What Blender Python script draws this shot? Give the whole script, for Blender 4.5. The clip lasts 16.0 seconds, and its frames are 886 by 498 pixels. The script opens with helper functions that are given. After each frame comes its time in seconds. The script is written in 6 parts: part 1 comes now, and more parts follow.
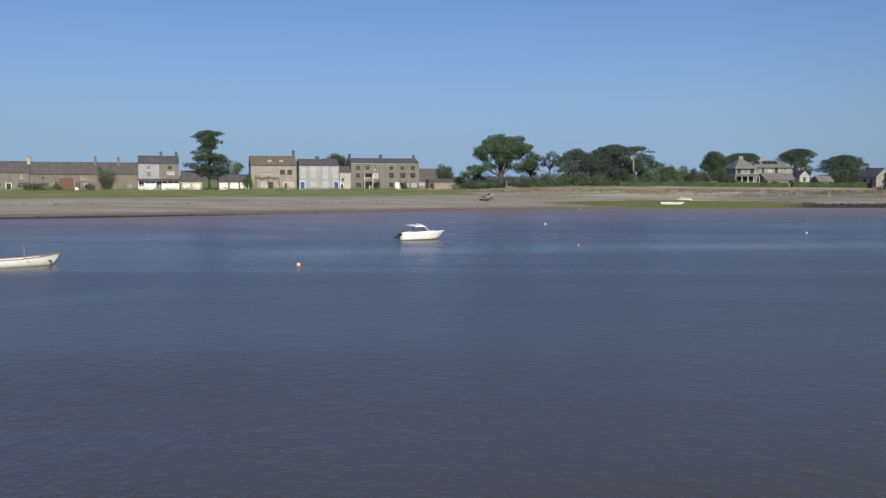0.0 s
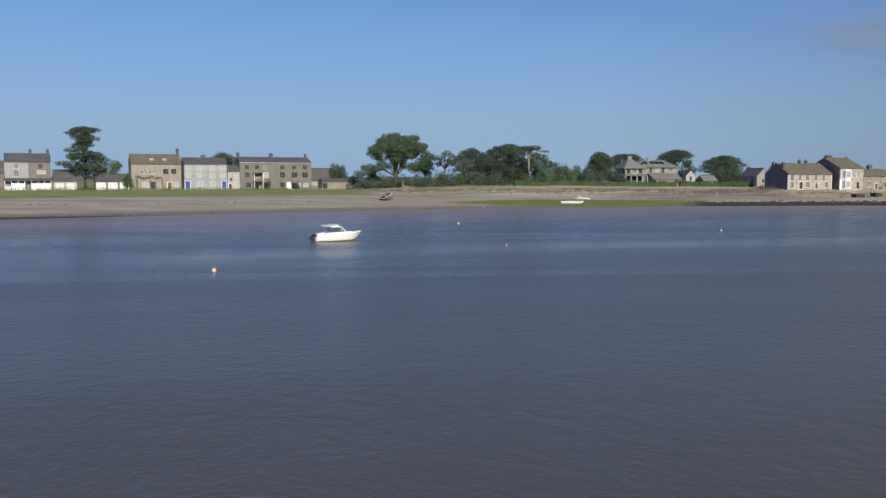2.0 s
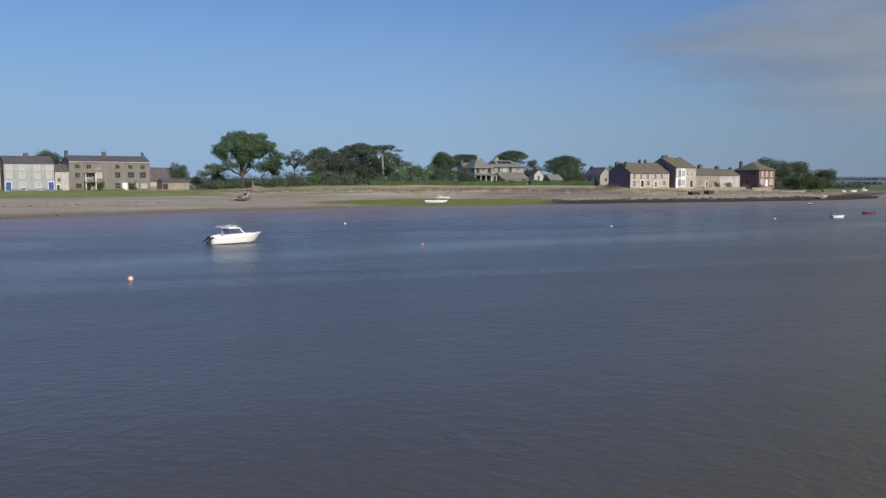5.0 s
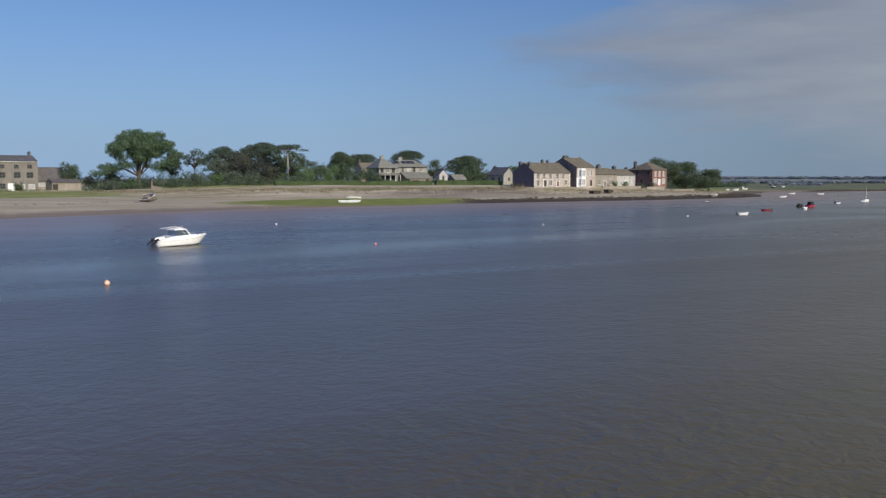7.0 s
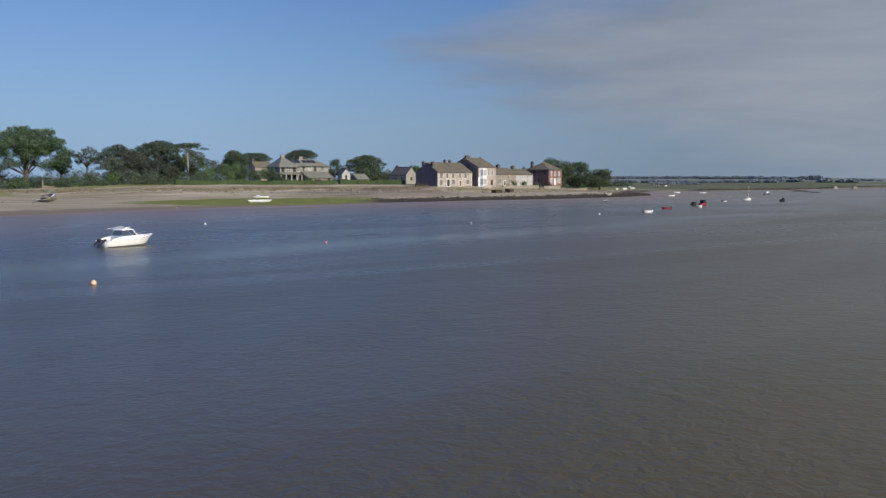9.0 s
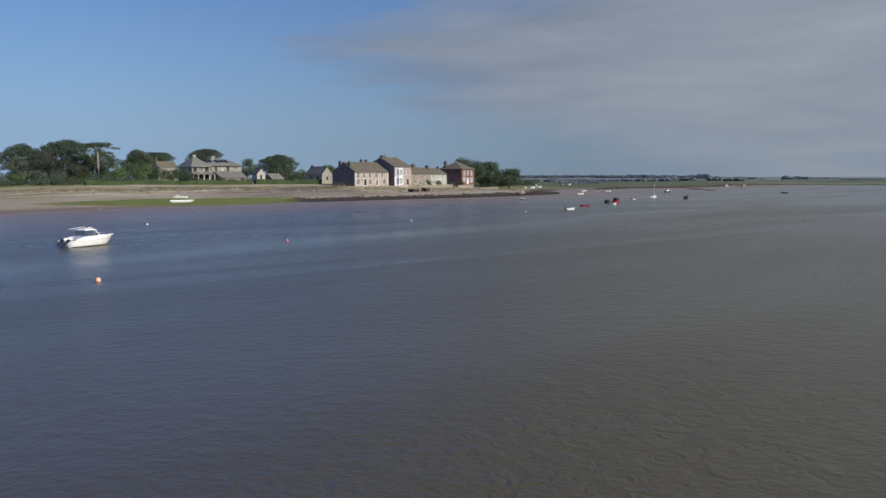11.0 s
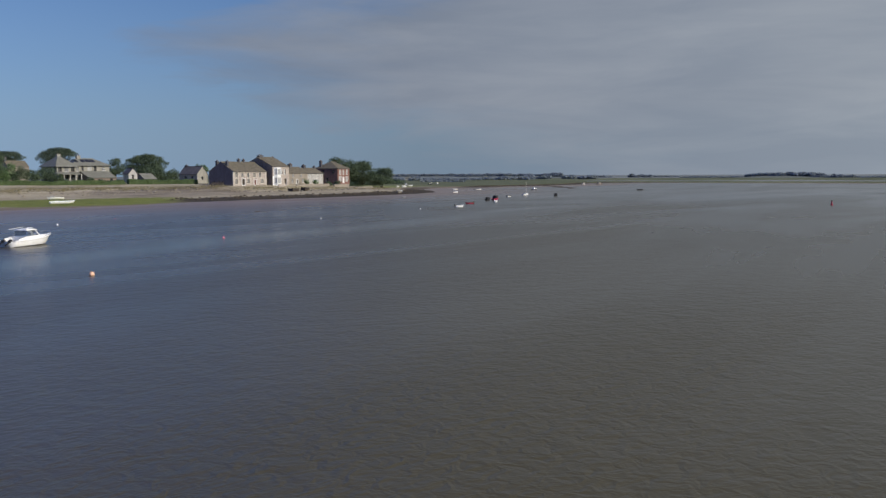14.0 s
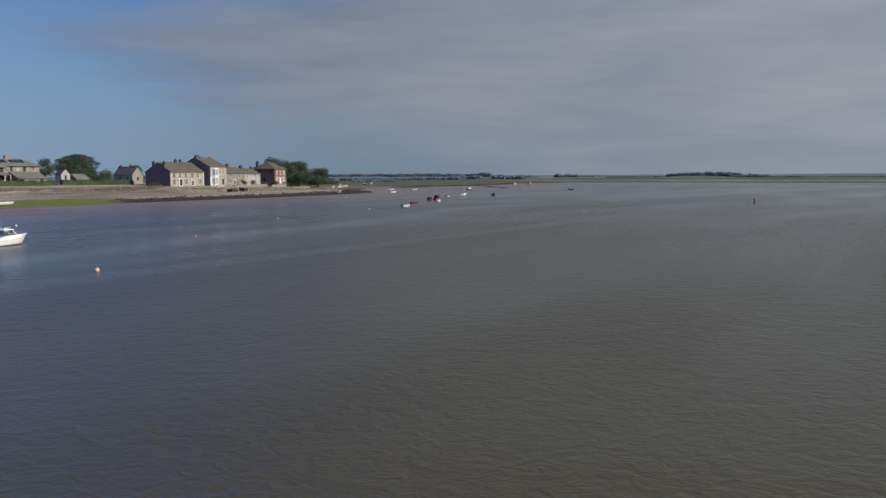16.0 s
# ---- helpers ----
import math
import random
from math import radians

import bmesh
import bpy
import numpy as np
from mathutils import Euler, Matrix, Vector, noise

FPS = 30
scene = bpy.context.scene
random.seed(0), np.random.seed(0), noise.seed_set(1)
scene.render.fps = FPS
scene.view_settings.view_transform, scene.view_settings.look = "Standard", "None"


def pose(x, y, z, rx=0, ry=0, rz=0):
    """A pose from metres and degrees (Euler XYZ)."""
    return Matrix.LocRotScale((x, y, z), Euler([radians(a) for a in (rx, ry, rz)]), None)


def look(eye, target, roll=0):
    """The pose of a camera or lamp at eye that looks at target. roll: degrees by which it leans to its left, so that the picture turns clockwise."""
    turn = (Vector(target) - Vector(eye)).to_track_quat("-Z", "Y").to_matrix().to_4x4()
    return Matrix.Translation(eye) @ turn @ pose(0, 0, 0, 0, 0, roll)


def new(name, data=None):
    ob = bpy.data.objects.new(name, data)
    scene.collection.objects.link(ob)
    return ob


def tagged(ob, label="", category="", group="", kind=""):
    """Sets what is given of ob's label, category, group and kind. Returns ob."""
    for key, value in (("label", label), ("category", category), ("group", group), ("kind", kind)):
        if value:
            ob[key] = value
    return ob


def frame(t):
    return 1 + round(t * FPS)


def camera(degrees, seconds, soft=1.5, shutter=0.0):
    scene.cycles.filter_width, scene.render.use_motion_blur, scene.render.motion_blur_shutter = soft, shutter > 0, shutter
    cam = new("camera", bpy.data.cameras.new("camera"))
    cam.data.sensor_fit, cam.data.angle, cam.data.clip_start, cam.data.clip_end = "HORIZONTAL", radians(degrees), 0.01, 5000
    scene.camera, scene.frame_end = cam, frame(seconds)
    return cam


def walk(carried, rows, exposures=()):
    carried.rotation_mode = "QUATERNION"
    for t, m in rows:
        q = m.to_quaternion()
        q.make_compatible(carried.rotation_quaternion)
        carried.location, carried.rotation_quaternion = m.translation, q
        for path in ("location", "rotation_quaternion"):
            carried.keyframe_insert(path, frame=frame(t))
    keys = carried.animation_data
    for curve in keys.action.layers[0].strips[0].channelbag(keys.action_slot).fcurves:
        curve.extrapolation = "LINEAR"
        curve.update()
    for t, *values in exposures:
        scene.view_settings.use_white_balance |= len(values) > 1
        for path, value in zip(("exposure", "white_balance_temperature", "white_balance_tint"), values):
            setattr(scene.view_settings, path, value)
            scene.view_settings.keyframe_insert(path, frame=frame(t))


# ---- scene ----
# ---- camera and its flight ----
cam = camera(55.74, 16.0, soft=1.4)
PATH = [
    (0, 0.180, 2.759, 7.751, 84.960, -0.158, -0.106),
    (0.5, -0.703, 4.300, 7.655, 84.964, -0.171, -2.006),
    (1, -1.617, 5.826, 7.551, 84.981, -0.180, -4.006),
    (1.5, -2.584, 7.305, 7.434, 85.005, -0.186, -5.979),
    (2, -3.600, 8.705, 7.307, 85.029, -0.186, -8.017),
    (2.5, -4.676, 10.019, 7.178, 85.052, -0.178, -9.983),
    (3, -5.816, 11.243, 7.059, 85.081, -0.163, -11.995),
    (3.5, -7.034, 12.377, 6.956, 85.107, -0.143, -13.883),
    (4, -8.320, 13.418, 6.877, 85.119, -0.114, -15.866),
    (6.5, -15.644, 16.890, 6.755, 85.121, 0.016, -25.339),
    (7, -17.271, 17.267, 6.761, 85.117, 0.022, -27.319),
    (7.5, -18.932, 17.550, 6.771, 85.096, 0.017, -29.182),
    (8, -20.632, 17.777, 6.786, 85.081, 0.003, -31.146),
    (8.5, -22.383, 17.972, 6.798, 85.070, -0.020, -33.061),
    (9, -24.172, 18.131, 6.810, 85.073, -0.045, -35.096),
    (11.5, -33.417, 18.267, 6.861, 85.007, 0.144, -43.492),
    (12, -35.281, 18.250, 6.881, 84.990, 0.189, -45.129),
    (12.5, -37.118, 18.222, 6.900, 84.974, 0.219, -46.724),
    (13, -38.937, 18.196, 6.918, 84.955, 0.241, -48.396),
    (13.5, -40.728, 18.177, 6.936, 84.934, 0.253, -49.983),
    (14, -42.501, 18.166, 6.959, 84.924, 0.262, -51.596),
    (14.5, -44.273, 18.172, 6.985, 84.920, 0.272, -53.016),
    (15, -46.040, 18.192, 7.015, 84.922, 0.288, -54.357),
    (15.5, -47.786, 18.206, 7.042, 84.915, 0.303, -55.554),
    (16, -49.528, 18.221, 7.068, 84.901, 0.317, -56.575),
]
walk(cam, [(t, pose(x, y, z, rx, ry, rz)) for t, x, y, z, rx, ry, rz in PATH],
     exposures=[(0, 0.0), (7, 0.0), (12, -0.09), (16, -0.22)])

# ---- sky and sun ----
SUN_EL, SUN_AZ = 27.0, 168.0        # degrees; azimuth clockwise from +y
world = bpy.data.worlds.new("sky")
scene.world = world
world.use_nodes = True


class Nodes:
    """Short way to write node trees."""

    def __init__(self, tree):
        self.tree = tree

    def link(self, a, b):
        self.tree.links.new(a, b)

    def math(self, op, a, b=None, clamp=False):
        n = self.tree.nodes.new("ShaderNodeMath")
        n.operation, n.use_clamp = op, clamp
        for i, v in enumerate((a, b)):
            if v is None:
                continue
            if isinstance(v, (int, float)):
                n.inputs[i].default_value = v
            else:
                self.link(v, n.inputs[i])
        return n.outputs[0]

    def mix(self, fac, a, b, blend="MIX"):
        n = self.tree.nodes.new("ShaderNodeMix")
        n.data_type, n.blend_type = "RGBA", blend
        for sock, v in ((n.inputs[0], fac), (n.inputs[6], a), (n.inputs[7], b)):
            if isinstance(v, (int, float)):
                sock.default_value = v
            elif isinstance(v, tuple):
                sock.default_value = (*v, 1)
            else:
                self.link(v, sock)
        return n.outputs[2]

    def ramp(self, fac, stops, interp="LINEAR"):
        n = self.tree.nodes.new("ShaderNodeValToRGB")
        n.color_ramp.interpolation = interp
        el = n.color_ramp.elements
        while len(el) < len(stops):
            el.new(0.5)
        for e, (p, c) in zip(el, stops):
            e.position = p
            e.color = (c, c, c, 1) if isinstance(c, (int, float)) else (*c, 1)
        self.link(fac, n.inputs[0])
        return n.outputs[0]

    def noise(self, vec, scale, detail=4.0, rough=0.55, distort=0.0):
        n = self.tree.nodes.new("ShaderNodeTexNoise")
        n.inputs["Scale"].default_value, n.inputs["Detail"].default_value = scale, detail
        n.inputs["Roughness"].default_value, n.inputs["Distortion"].default_value = rough, distort
        if vec is not None:
            self.link(vec, n.inputs["Vector"])
        return n.outputs[0]

    def scaled(self, vec, s):
        n = self.tree.nodes.new("ShaderNodeMapping")
        n.inputs["Scale"].default_value = s
        self.link(vec, n.inputs["Vector"])
        return n.outputs[0]


def build_sky():
    t = world.node_tree
    t.nodes.clear()
    N = Nodes(t)
    sky = t.nodes.new("ShaderNodeTexSky")
    sky.sky_type, sky.sun_disc = "NISHITA", False
    sky.sun_elevation, sky.sun_rotation = radians(SUN_EL), radians(SUN_AZ)
    sky.air_density, sky.dust_density, sky.ozone_density = 1.0, 0.6, 1.6
    co = t.nodes.new("ShaderNodeTexCoord").outputs["Generated"]
    sep = t.nodes.new("ShaderNodeSeparateXYZ")
    N.link(co, sep.inputs[0])
    az = N.math("MULTIPLY", N.math("ARCTAN2", sep.outputs[0], sep.outputs[1]), 57.2958)
    el = N.math("MULTIPLY", N.math("ARCSINE", sep.outputs[2]), 57.2958)
    e20 = N.math("DIVIDE", el, 20.0, clamp=True)
    base = N.mix(1.0, sky.outputs[0], (0.0372, 0.0575, 0.0930), "MULTIPLY")
    # above the view the sky is brightened and blued to tint the water
    high = N.ramp(N.math("DIVIDE", el, 60.0, clamp=True), ((0.20, 0.0), (0.46, 1.0)))
    base = N.mix(high, base, N.mix(1.0, base, (1.00, 1.34, 2.17), "MULTIPLY"))
    # the low band of haze over the horizon
    hazed = N.mix(N.ramp(e20, ((0.0, 0.96), (0.12, 0.84), (0.34, 0.50), (0.8, 0.05))), base,
                  N.mix(N.ramp(N.math("DIVIDE", az, 100.0, clamp=True), ((0.18, 0.0), (0.50, 1.0))), (0.287, 0.424, 0.618), (0.205, 0.280, 0.375)))
    # one long bank of stratus: its near rim, azimuth over elevation
    rim = N.math("MULTIPLY", N.ramp(e20, ((0.0, 0.56), (0.09, 0.57), (0.13, 0.53), (0.19, 0.47), (0.27, 0.385),
                                          (0.42, 0.33), (0.52, 0.40), (0.62, 0.47), (1.0, 0.66))), 90.0)
    # unseen overhead, the bank is spread wider so near water reflects grey
    rim = N.math("SUBTRACT", rim, N.math("MULTIPLY", high, 34.0))
    wisps = N.math("SUBTRACT", N.noise(N.scaled(co, (3.0, 3.0, 16.0)), 1.6, 5.0, 0.6, 0.4), 0.5)
    past = N.math("ADD", N.math("SUBTRACT", az, rim), N.math("MULTIPLY", wisps, 23.0))
    cover = N.ramp(N.math("DIVIDE", past, 16.0, clamp=True), ((0.0, 0.0), (0.28, 0.42), (0.75, 0.85), (1.0, 0.95)))
    low = N.ramp(e20, ((0.0, 0.8), (0.14, 0.9), (0.24, 1.0)))
    body = N.noise(N.scaled(co, (2.0, 2.0, 12.0)), 2.2, 5.0, 0.55, 0.3)
    across = N.ramp(N.math("DIVIDE", az, 100.0, clamp=True), ((0.32, 0.0), (0.80, 1.0)))
    shade = N.mix(across, (0.185, 0.222, 0.300), (0.300, 0.340, 0.402))
    pale = N.mix(across, (0.250, 0.283, 0.355), (0.365, 0.402, 0.455))
    grey = N.mix(N.ramp(body, ((0.35, 0.0), (0.65, 1.0))), shade, pale)
    # its unseen upper part is set to flat grey for the same reflections
    grey = N.mix(N.ramp(N.math("DIVIDE", el, 60.0, clamp=True), ((0.25, 0.0), (0.65, 0.8))), grey, (0.200, 0.203, 0.204))
    out = N.mix(N.math("MULTIPLY", cover, low), hazed, grey)
    bg = t.nodes.new("ShaderNodeBackground")
    N.link(out, bg.inputs[0])
    bg.inputs[1].default_value = 1.0
    N.link(bg.outputs[0], t.nodes.new("ShaderNodeOutputWorld").inputs[0])


build_sky()

sun_data = bpy.data.lights.new("sun", "SUN")
sun_data.energy, sun_data.angle, sun_data.color = 4.8, radians(0.7), (1.0, 0.93, 0.82)
sun = new("sun", sun_data)
sun_from = Vector((math.sin(radians(SUN_AZ)) * math.cos(radians(SUN_EL)),
                   math.cos(radians(SUN_AZ)) * math.cos(radians(SUN_EL)), math.sin(radians(SUN_EL))))
sun.matrix_world = look(sun_from * 300, (0, 0, 0))


# ---- materials ----
def surface(name, a, b, scale=0.6, rough=0.85, bump=0.3, grain=9.0, metal=0.0, stain=None, streak=False, island=0.0, coat=0.0):
    """A two-scale material: blotches between a and b, a fine grain, relief, and stains where given."""
    m = bpy.data.materials.new(name)
    m.use_nodes = True
    N = Nodes(m.node_tree)
    p = m.node_tree.nodes["Principled BSDF"]
    co = m.node_tree.nodes.new("ShaderNodeTexCoord").outputs["Object"]
    big = N.noise(co, scale, 5.0, 0.6)
    col = N.mix(N.ramp(big, ((0.3, 0.0), (0.7, 1.0))), a, b)
    fine = N.noise(co, scale * grain, 4.0, 0.65)
    col = N.mix(0.55, col, N.mix(N.ramp(fine, ((0.25, 0.0), (0.75, 1.0))), (0.35, 0.35, 0.35), (0.65, 0.65, 0.65)), "OVERLAY")
    if stain:
        vec = N.scaled(co, (1.2, 1.2, 0.12)) if streak else co
        col = N.mix(N.ramp(N.noise(vec, scale * 2.5, 6.0, 0.65), ((0.48, 0.0), (0.68, 0.75))), col, stain)
    if island:
        geo = m.node_tree.nodes.new("ShaderNodeNewGeometry")
        col = N.mix(N.math("MULTIPLY", geo.outputs["Random Per Island"], island), col, b)
    N.link(col, p.inputs["Base Color"])
    p.inputs["Roughness"].default_value, p.inputs["Metallic"].default_value = rough, metal
    p.inputs["Specular IOR Level"].default_value = 0.3
    p.inputs["Coat Weight"].default_value = coat
    if bump:
        bn = m.node_tree.nodes.new("ShaderNodeBump")
        bn.inputs["Strength"].default_value, bn.inputs["Distance"].default_value = bump, 0.05
        N.link(fine, bn.inputs["Height"])
        N.link(bn.outputs[0], p.inputs["Normal"])
    return m


def leafy(name, dark, light, rough=0.7):
    """Foliage: every leaf clump its own tone, some light coming through."""
    m = bpy.data.materials.new(name)
    m.use_nodes = True
    N = Nodes(m.node_tree)
    p = m.node_tree.nodes["Principled BSDF"]
    geo = m.node_tree.nodes.new("ShaderNodeNewGeometry")
    co = m.node_tree.nodes.new("ShaderNodeTexCoord").outputs["Object"]
    patch = N.ramp(N.noise(co, 0.35, 3.0), ((0.35, 0.0), (0.65, 1.0)))
    f = N.math("ADD", N.math("MULTIPLY", geo.outputs["Random Per Island"], 0.5), N.math("MULTIPLY", patch, 0.5))
    N.link(N.mix(f, dark, light), p.inputs["Base Color"])
    p.inputs["Roughness"].default_value = rough
    p.inputs["Specular IOR Level"].default_value = 0.25
    tr = m.node_tree.nodes.new("ShaderNodeBsdfTranslucent")
    N.link(N.mix(f, dark, light), tr.inputs[0])
    mx = m.node_tree.nodes.new("ShaderNodeMixShader")
    mx.inputs[0].default_value = 0.38
    N.link(p.outputs[0], mx.inputs[1])
    N.link(tr.outputs[0], mx.inputs[2])
    N.link(mx.outputs[0], m.node_tree.nodes["Material Output"].inputs[0])
    return m


def glass_mat():
    m = bpy.data.materials.new("window_glass")
    m.use_nodes = True
    p = m.node_tree.nodes["Principled BSDF"]
    p.inputs["Base Color"].default_value = (0.22, 0.25, 0.27, 1)
    p.inputs["Transmission Weight"].default_value, p.inputs["Roughness"].default_value = 0.85, 0.06
    p.inputs["IOR"].default_value = 1.45
    return m


def curtained_pane(name, tone):
    """Old glass before a net curtain: pale cloth seen through a glossy face."""
    m = surface(name, tuple(v * 0.85 for v in tone), tone, 1.4, 0.35, 0.0, 3, streak=True, stain=tuple(v * 0.6 for v in tone), coat=0.5)
    return m


def clear_glass_mat():
    m = bpy.data.materials.new("boat_glass")
    m.use_nodes = True
    p = m.node_tree.nodes["Principled BSDF"]
    p.inputs["Base Color"].default_value = (0.42, 0.46, 0.49, 1)
    p.inputs["Transmission Weight"].default_value, p.inputs["Roughness"].default_value = 0.9, 0.04
    p.inputs["IOR"].default_value = 1.08
    return m


def water_mat():
    m = bpy.data.materials.new("estuary_water")
    m.use_nodes = True
    N = Nodes(m.node_tree)
    p = m.node_tree.nodes["Principled BSDF"]
    co = m.node_tree.nodes.new("ShaderNodeTexCoord").outputs["Object"]
    silt = N.noise(N.scaled(co, (0.006, 0.014, 1.0)), 1.0, 4.0, 0.6, 0.6)
    sh = m.node_tree.nodes.new("ShaderNodeAttribute")
    sh.attribute_name = "shallow"
    patchy = N.math("MULTIPLY", sh.outputs["Fac"], N.ramp(N.noise(N.scaled(co, (0.02, 0.05, 1.0)), 1.0, 4.0, 0.6), ((0.30, 0.70), (0.60, 1.0))))
    open_col = N.mix(N.ramp(silt, ((0.35, 0.0), (0.65, 1.0))), (0.064, 0.055, 0.028), (0.081, 0.068, 0.036))
    N.link(N.mix(patchy, open_col, (0.242, 0.182, 0.142)), p.inputs["Base Color"])
    # wind lanes: ruffled and smooth water
    lanes = N.ramp(N.noise(N.scaled(co, (0.010, 0.035, 1.0)), 1.0, 4.0, 0.55, 1.2), ((0.40, 0.0), (0.62, 1.0)))
    lee = m.node_tree.nodes.new("ShaderNodeAttribute")
    lee.attribute_name = "sheltered"
    calm_water = N.math("MULTIPLY", lee.outputs["Fac"], N.ramp(N.noise(N.scaled(co, (0.012, 0.05, 1.0)), 1.0, 5.0, 0.6, 0.8), ((0.30, 0.6), (0.60, 1.0))))
    open_water = N.math("SUBTRACT", 1.0, N.math("MULTIPLY", calm_water, 0.50))
    N.link(N.math("ADD", N.math("MULTIPLY", N.math("ADD", N.math("MULTIPLY", lanes, 0.08), 0.20), open_water), N.math("ADD", N.math("MULTIPLY", patchy, 0.14), 0.06)), p.inputs["Roughness"])
    p.inputs["IOR"].default_value = 1.333
    N.link(N.math("SUBTRACT", 0.5, N.math("MULTIPLY", patchy, 0.42)), p.inputs["Specular IOR Level"])
    # short wind ripples, crests square to the run of the breeze
    turn = m.node_tree.nodes.new("ShaderNodeMapping")
    turn.inputs["Rotation"].default_value = (0, 0, radians(112))
    N.link(co, turn.inputs["Vector"])
    run = turn.outputs[0]
    chop = N.noise(N.scaled(run, (2.2, 1.9, 1.0)), 1.0, 2.5, 0.5, 1.0)
    ripple = N.noise(N.scaled(run, (6.5, 4.0, 1.0)), 1.0, 3.0, 0.6, 0.3)
    swell = N.noise(N.scaled(run, (0.85, 0.55, 1.0)), 1.0, 2.0, 0.5, 0.9)
    h = N.math("ADD", N.math("ADD", chop, N.math("MULTIPLY", ripple, 0.12)), N.math("MULTIPLY", swell, 1.1))
    bn = m.node_tree.nodes.new("ShaderNodeBump")
    bn.inputs["Distance"].default_value = 0.30
    wind = N.math("MULTIPLY", N.math("ADD", N.math("MULTIPLY", lanes, 0.09), 0.105), open_water)
    N.link(N.math("ADD", wind, N.math("ADD", N.math("MULTIPLY", lanes, 0.05), N.math("ADD", N.math("MULTIPLY", patchy, 0.10), 0.03))), bn.inputs["Strength"])
    N.link(h, bn.inputs["Height"])
    N.link(bn.outputs[0], p.inputs["Normal"])
    return m


def ground_mat():
    """Sand, turf, weed, saltmarsh and dry bank, told apart by the sheet's own attributes."""
    m = bpy.data.materials.new("shore_ground")
    m.use_nodes = True
    t = m.node_tree
    N = Nodes(t)
    p = t.nodes["Principled BSDF"]
    co = t.nodes.new("ShaderNodeTexCoord").outputs["Object"]

    def attr(n):
        a = t.nodes.new("ShaderNodeAttribute")
        a.attribute_name = n
        return a.outputs["Fac"]

    rough_edge = N.math("MULTIPLY", N.math("SUBTRACT", N.noise(co, 0.22, 6.0, 0.65), 0.5), 0.9)

    def mask(n, w=0.16):
        return N.ramp(N.math("ADD", attr(n), rough_edge), ((0.5 - w, 0.0), (0.5 + w, 1.0)))

    fine = N.noise(co, 1.6, 6.0, 0.7)
    mid = N.noise(N.scaled(co, (0.05, 0.16, 1.0)), 1.0, 5.0, 0.6)
    sand = N.mix(N.ramp(mid, ((0.35, 0.0), (0.65, 1.0))), (0.285, 0.246, 0.170), (0.385, 0.337, 0.242))
    ribs = N.noise(N.scaled(co, (0.022, 0.15, 1.0)), 1.0, 7.0, 0.7, 1.0)
    sand = N.mix(N.ramp(ribs, ((0.52, 0.0), (0.64, 0.65))), sand, (0.205, 0.175, 0.115))
    sand = N.mix(N.ramp(ribs, ((0.34, 0.5), (0.43, 0.0))), sand, (0.46, 0.40, 0.31))
    col = N.mix(mask("wet", 0.2), sand, (0.196, 0.158, 0.117))
    streaks = N.noise(N.scaled(co, (0.030, 0.42, 1.0)), 1.0, 6.0, 0.7, 0.5)
    straw = N.mix(N.ramp(fine, ((0.35, 0.0), (0.65, 1.0))), (0.235, 0.202, 0.118), (0.375, 0.330, 0.215))
    straw = N.mix(N.ramp(streaks, ((0.52, 0.0), (0.59, 0.95))), straw, (0.49, 0.43, 0.33))
    straw = N.mix(N.ramp(streaks, ((0.38, 0.8), (0.47, 0.0))), straw, (0.13, 0.105, 0.055))
    col = N.mix(mask("straw"), col, straw)
    scree = N.mix(N.ramp(ribs, ((0.42, 0.0), (0.60, 1.0))), (0.165, 0.136, 0.092), (0.30, 0.255, 0.188))
    scree = N.mix(N.ramp(streaks, ((0.58, 0.0), (0.64, 0.8))), scree, (0.43, 0.375, 0.29))
    col = N.mix(mask("scree"), col, scree)
    turf = N.mix(N.ramp(N.noise(co, 0.12, 5.0, 0.6), ((0.35, 0.0), (0.65, 1.0))), (0.145, 0.172, 0.048), (0.258, 0.258, 0.09))
    col = N.mix(mask("turf"), col, turf)
    marsh = N.mix(N.ramp(N.noise(co, 0.18, 5.0, 0.65), ((0.35, 0.0), (0.65, 1.0))), (0.116, 0.145, 0.028), (0.198, 0.208, 0.050))
    col = N.mix(mask("marsh", 0.12), col, marsh)
    weed = N.mix(N.ramp(fine, ((0.35, 0.0), (0.65, 1.0))), (0.022, 0.019, 0.012), (0.075, 0.058, 0.038))
    col = N.mix(mask("weed", 0.18), col, weed)
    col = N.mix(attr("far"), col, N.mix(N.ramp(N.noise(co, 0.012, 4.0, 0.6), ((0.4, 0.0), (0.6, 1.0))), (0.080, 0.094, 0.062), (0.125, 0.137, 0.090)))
    # distance haze painted into the ground colour: paler and greyer far off
    col = N.mix(attr("far_haze"), col, N.mix(N.ramp(N.noise(co, 0.006, 3.0, 0.5), ((0.4, 0.0), (0.6, 1.0))), (0.140, 0.160, 0.158), (0.185, 0.203, 0.200)))
    col = N.mix(0.5, col, N.mix(N.ramp(fine, ((0.3, 0.0), (0.7, 1.0))), (0.3, 0.3, 0.3), (0.7, 0.7, 0.7)), "OVERLAY")
    N.link(col, p.inputs["Base Color"])
    p.inputs["Roughness"].default_value = 0.9
    p.inputs["Specular IOR Level"].default_value = 0.2
    bn = t.nodes.new("ShaderNodeBump")
    bn.inputs["Strength"].default_value, bn.inputs["Distance"].default_value = 0.6, 0.25
    N.link(fine, bn.inputs["Height"])
    N.link(bn.outputs[0], p.inputs["Normal"])
    return m


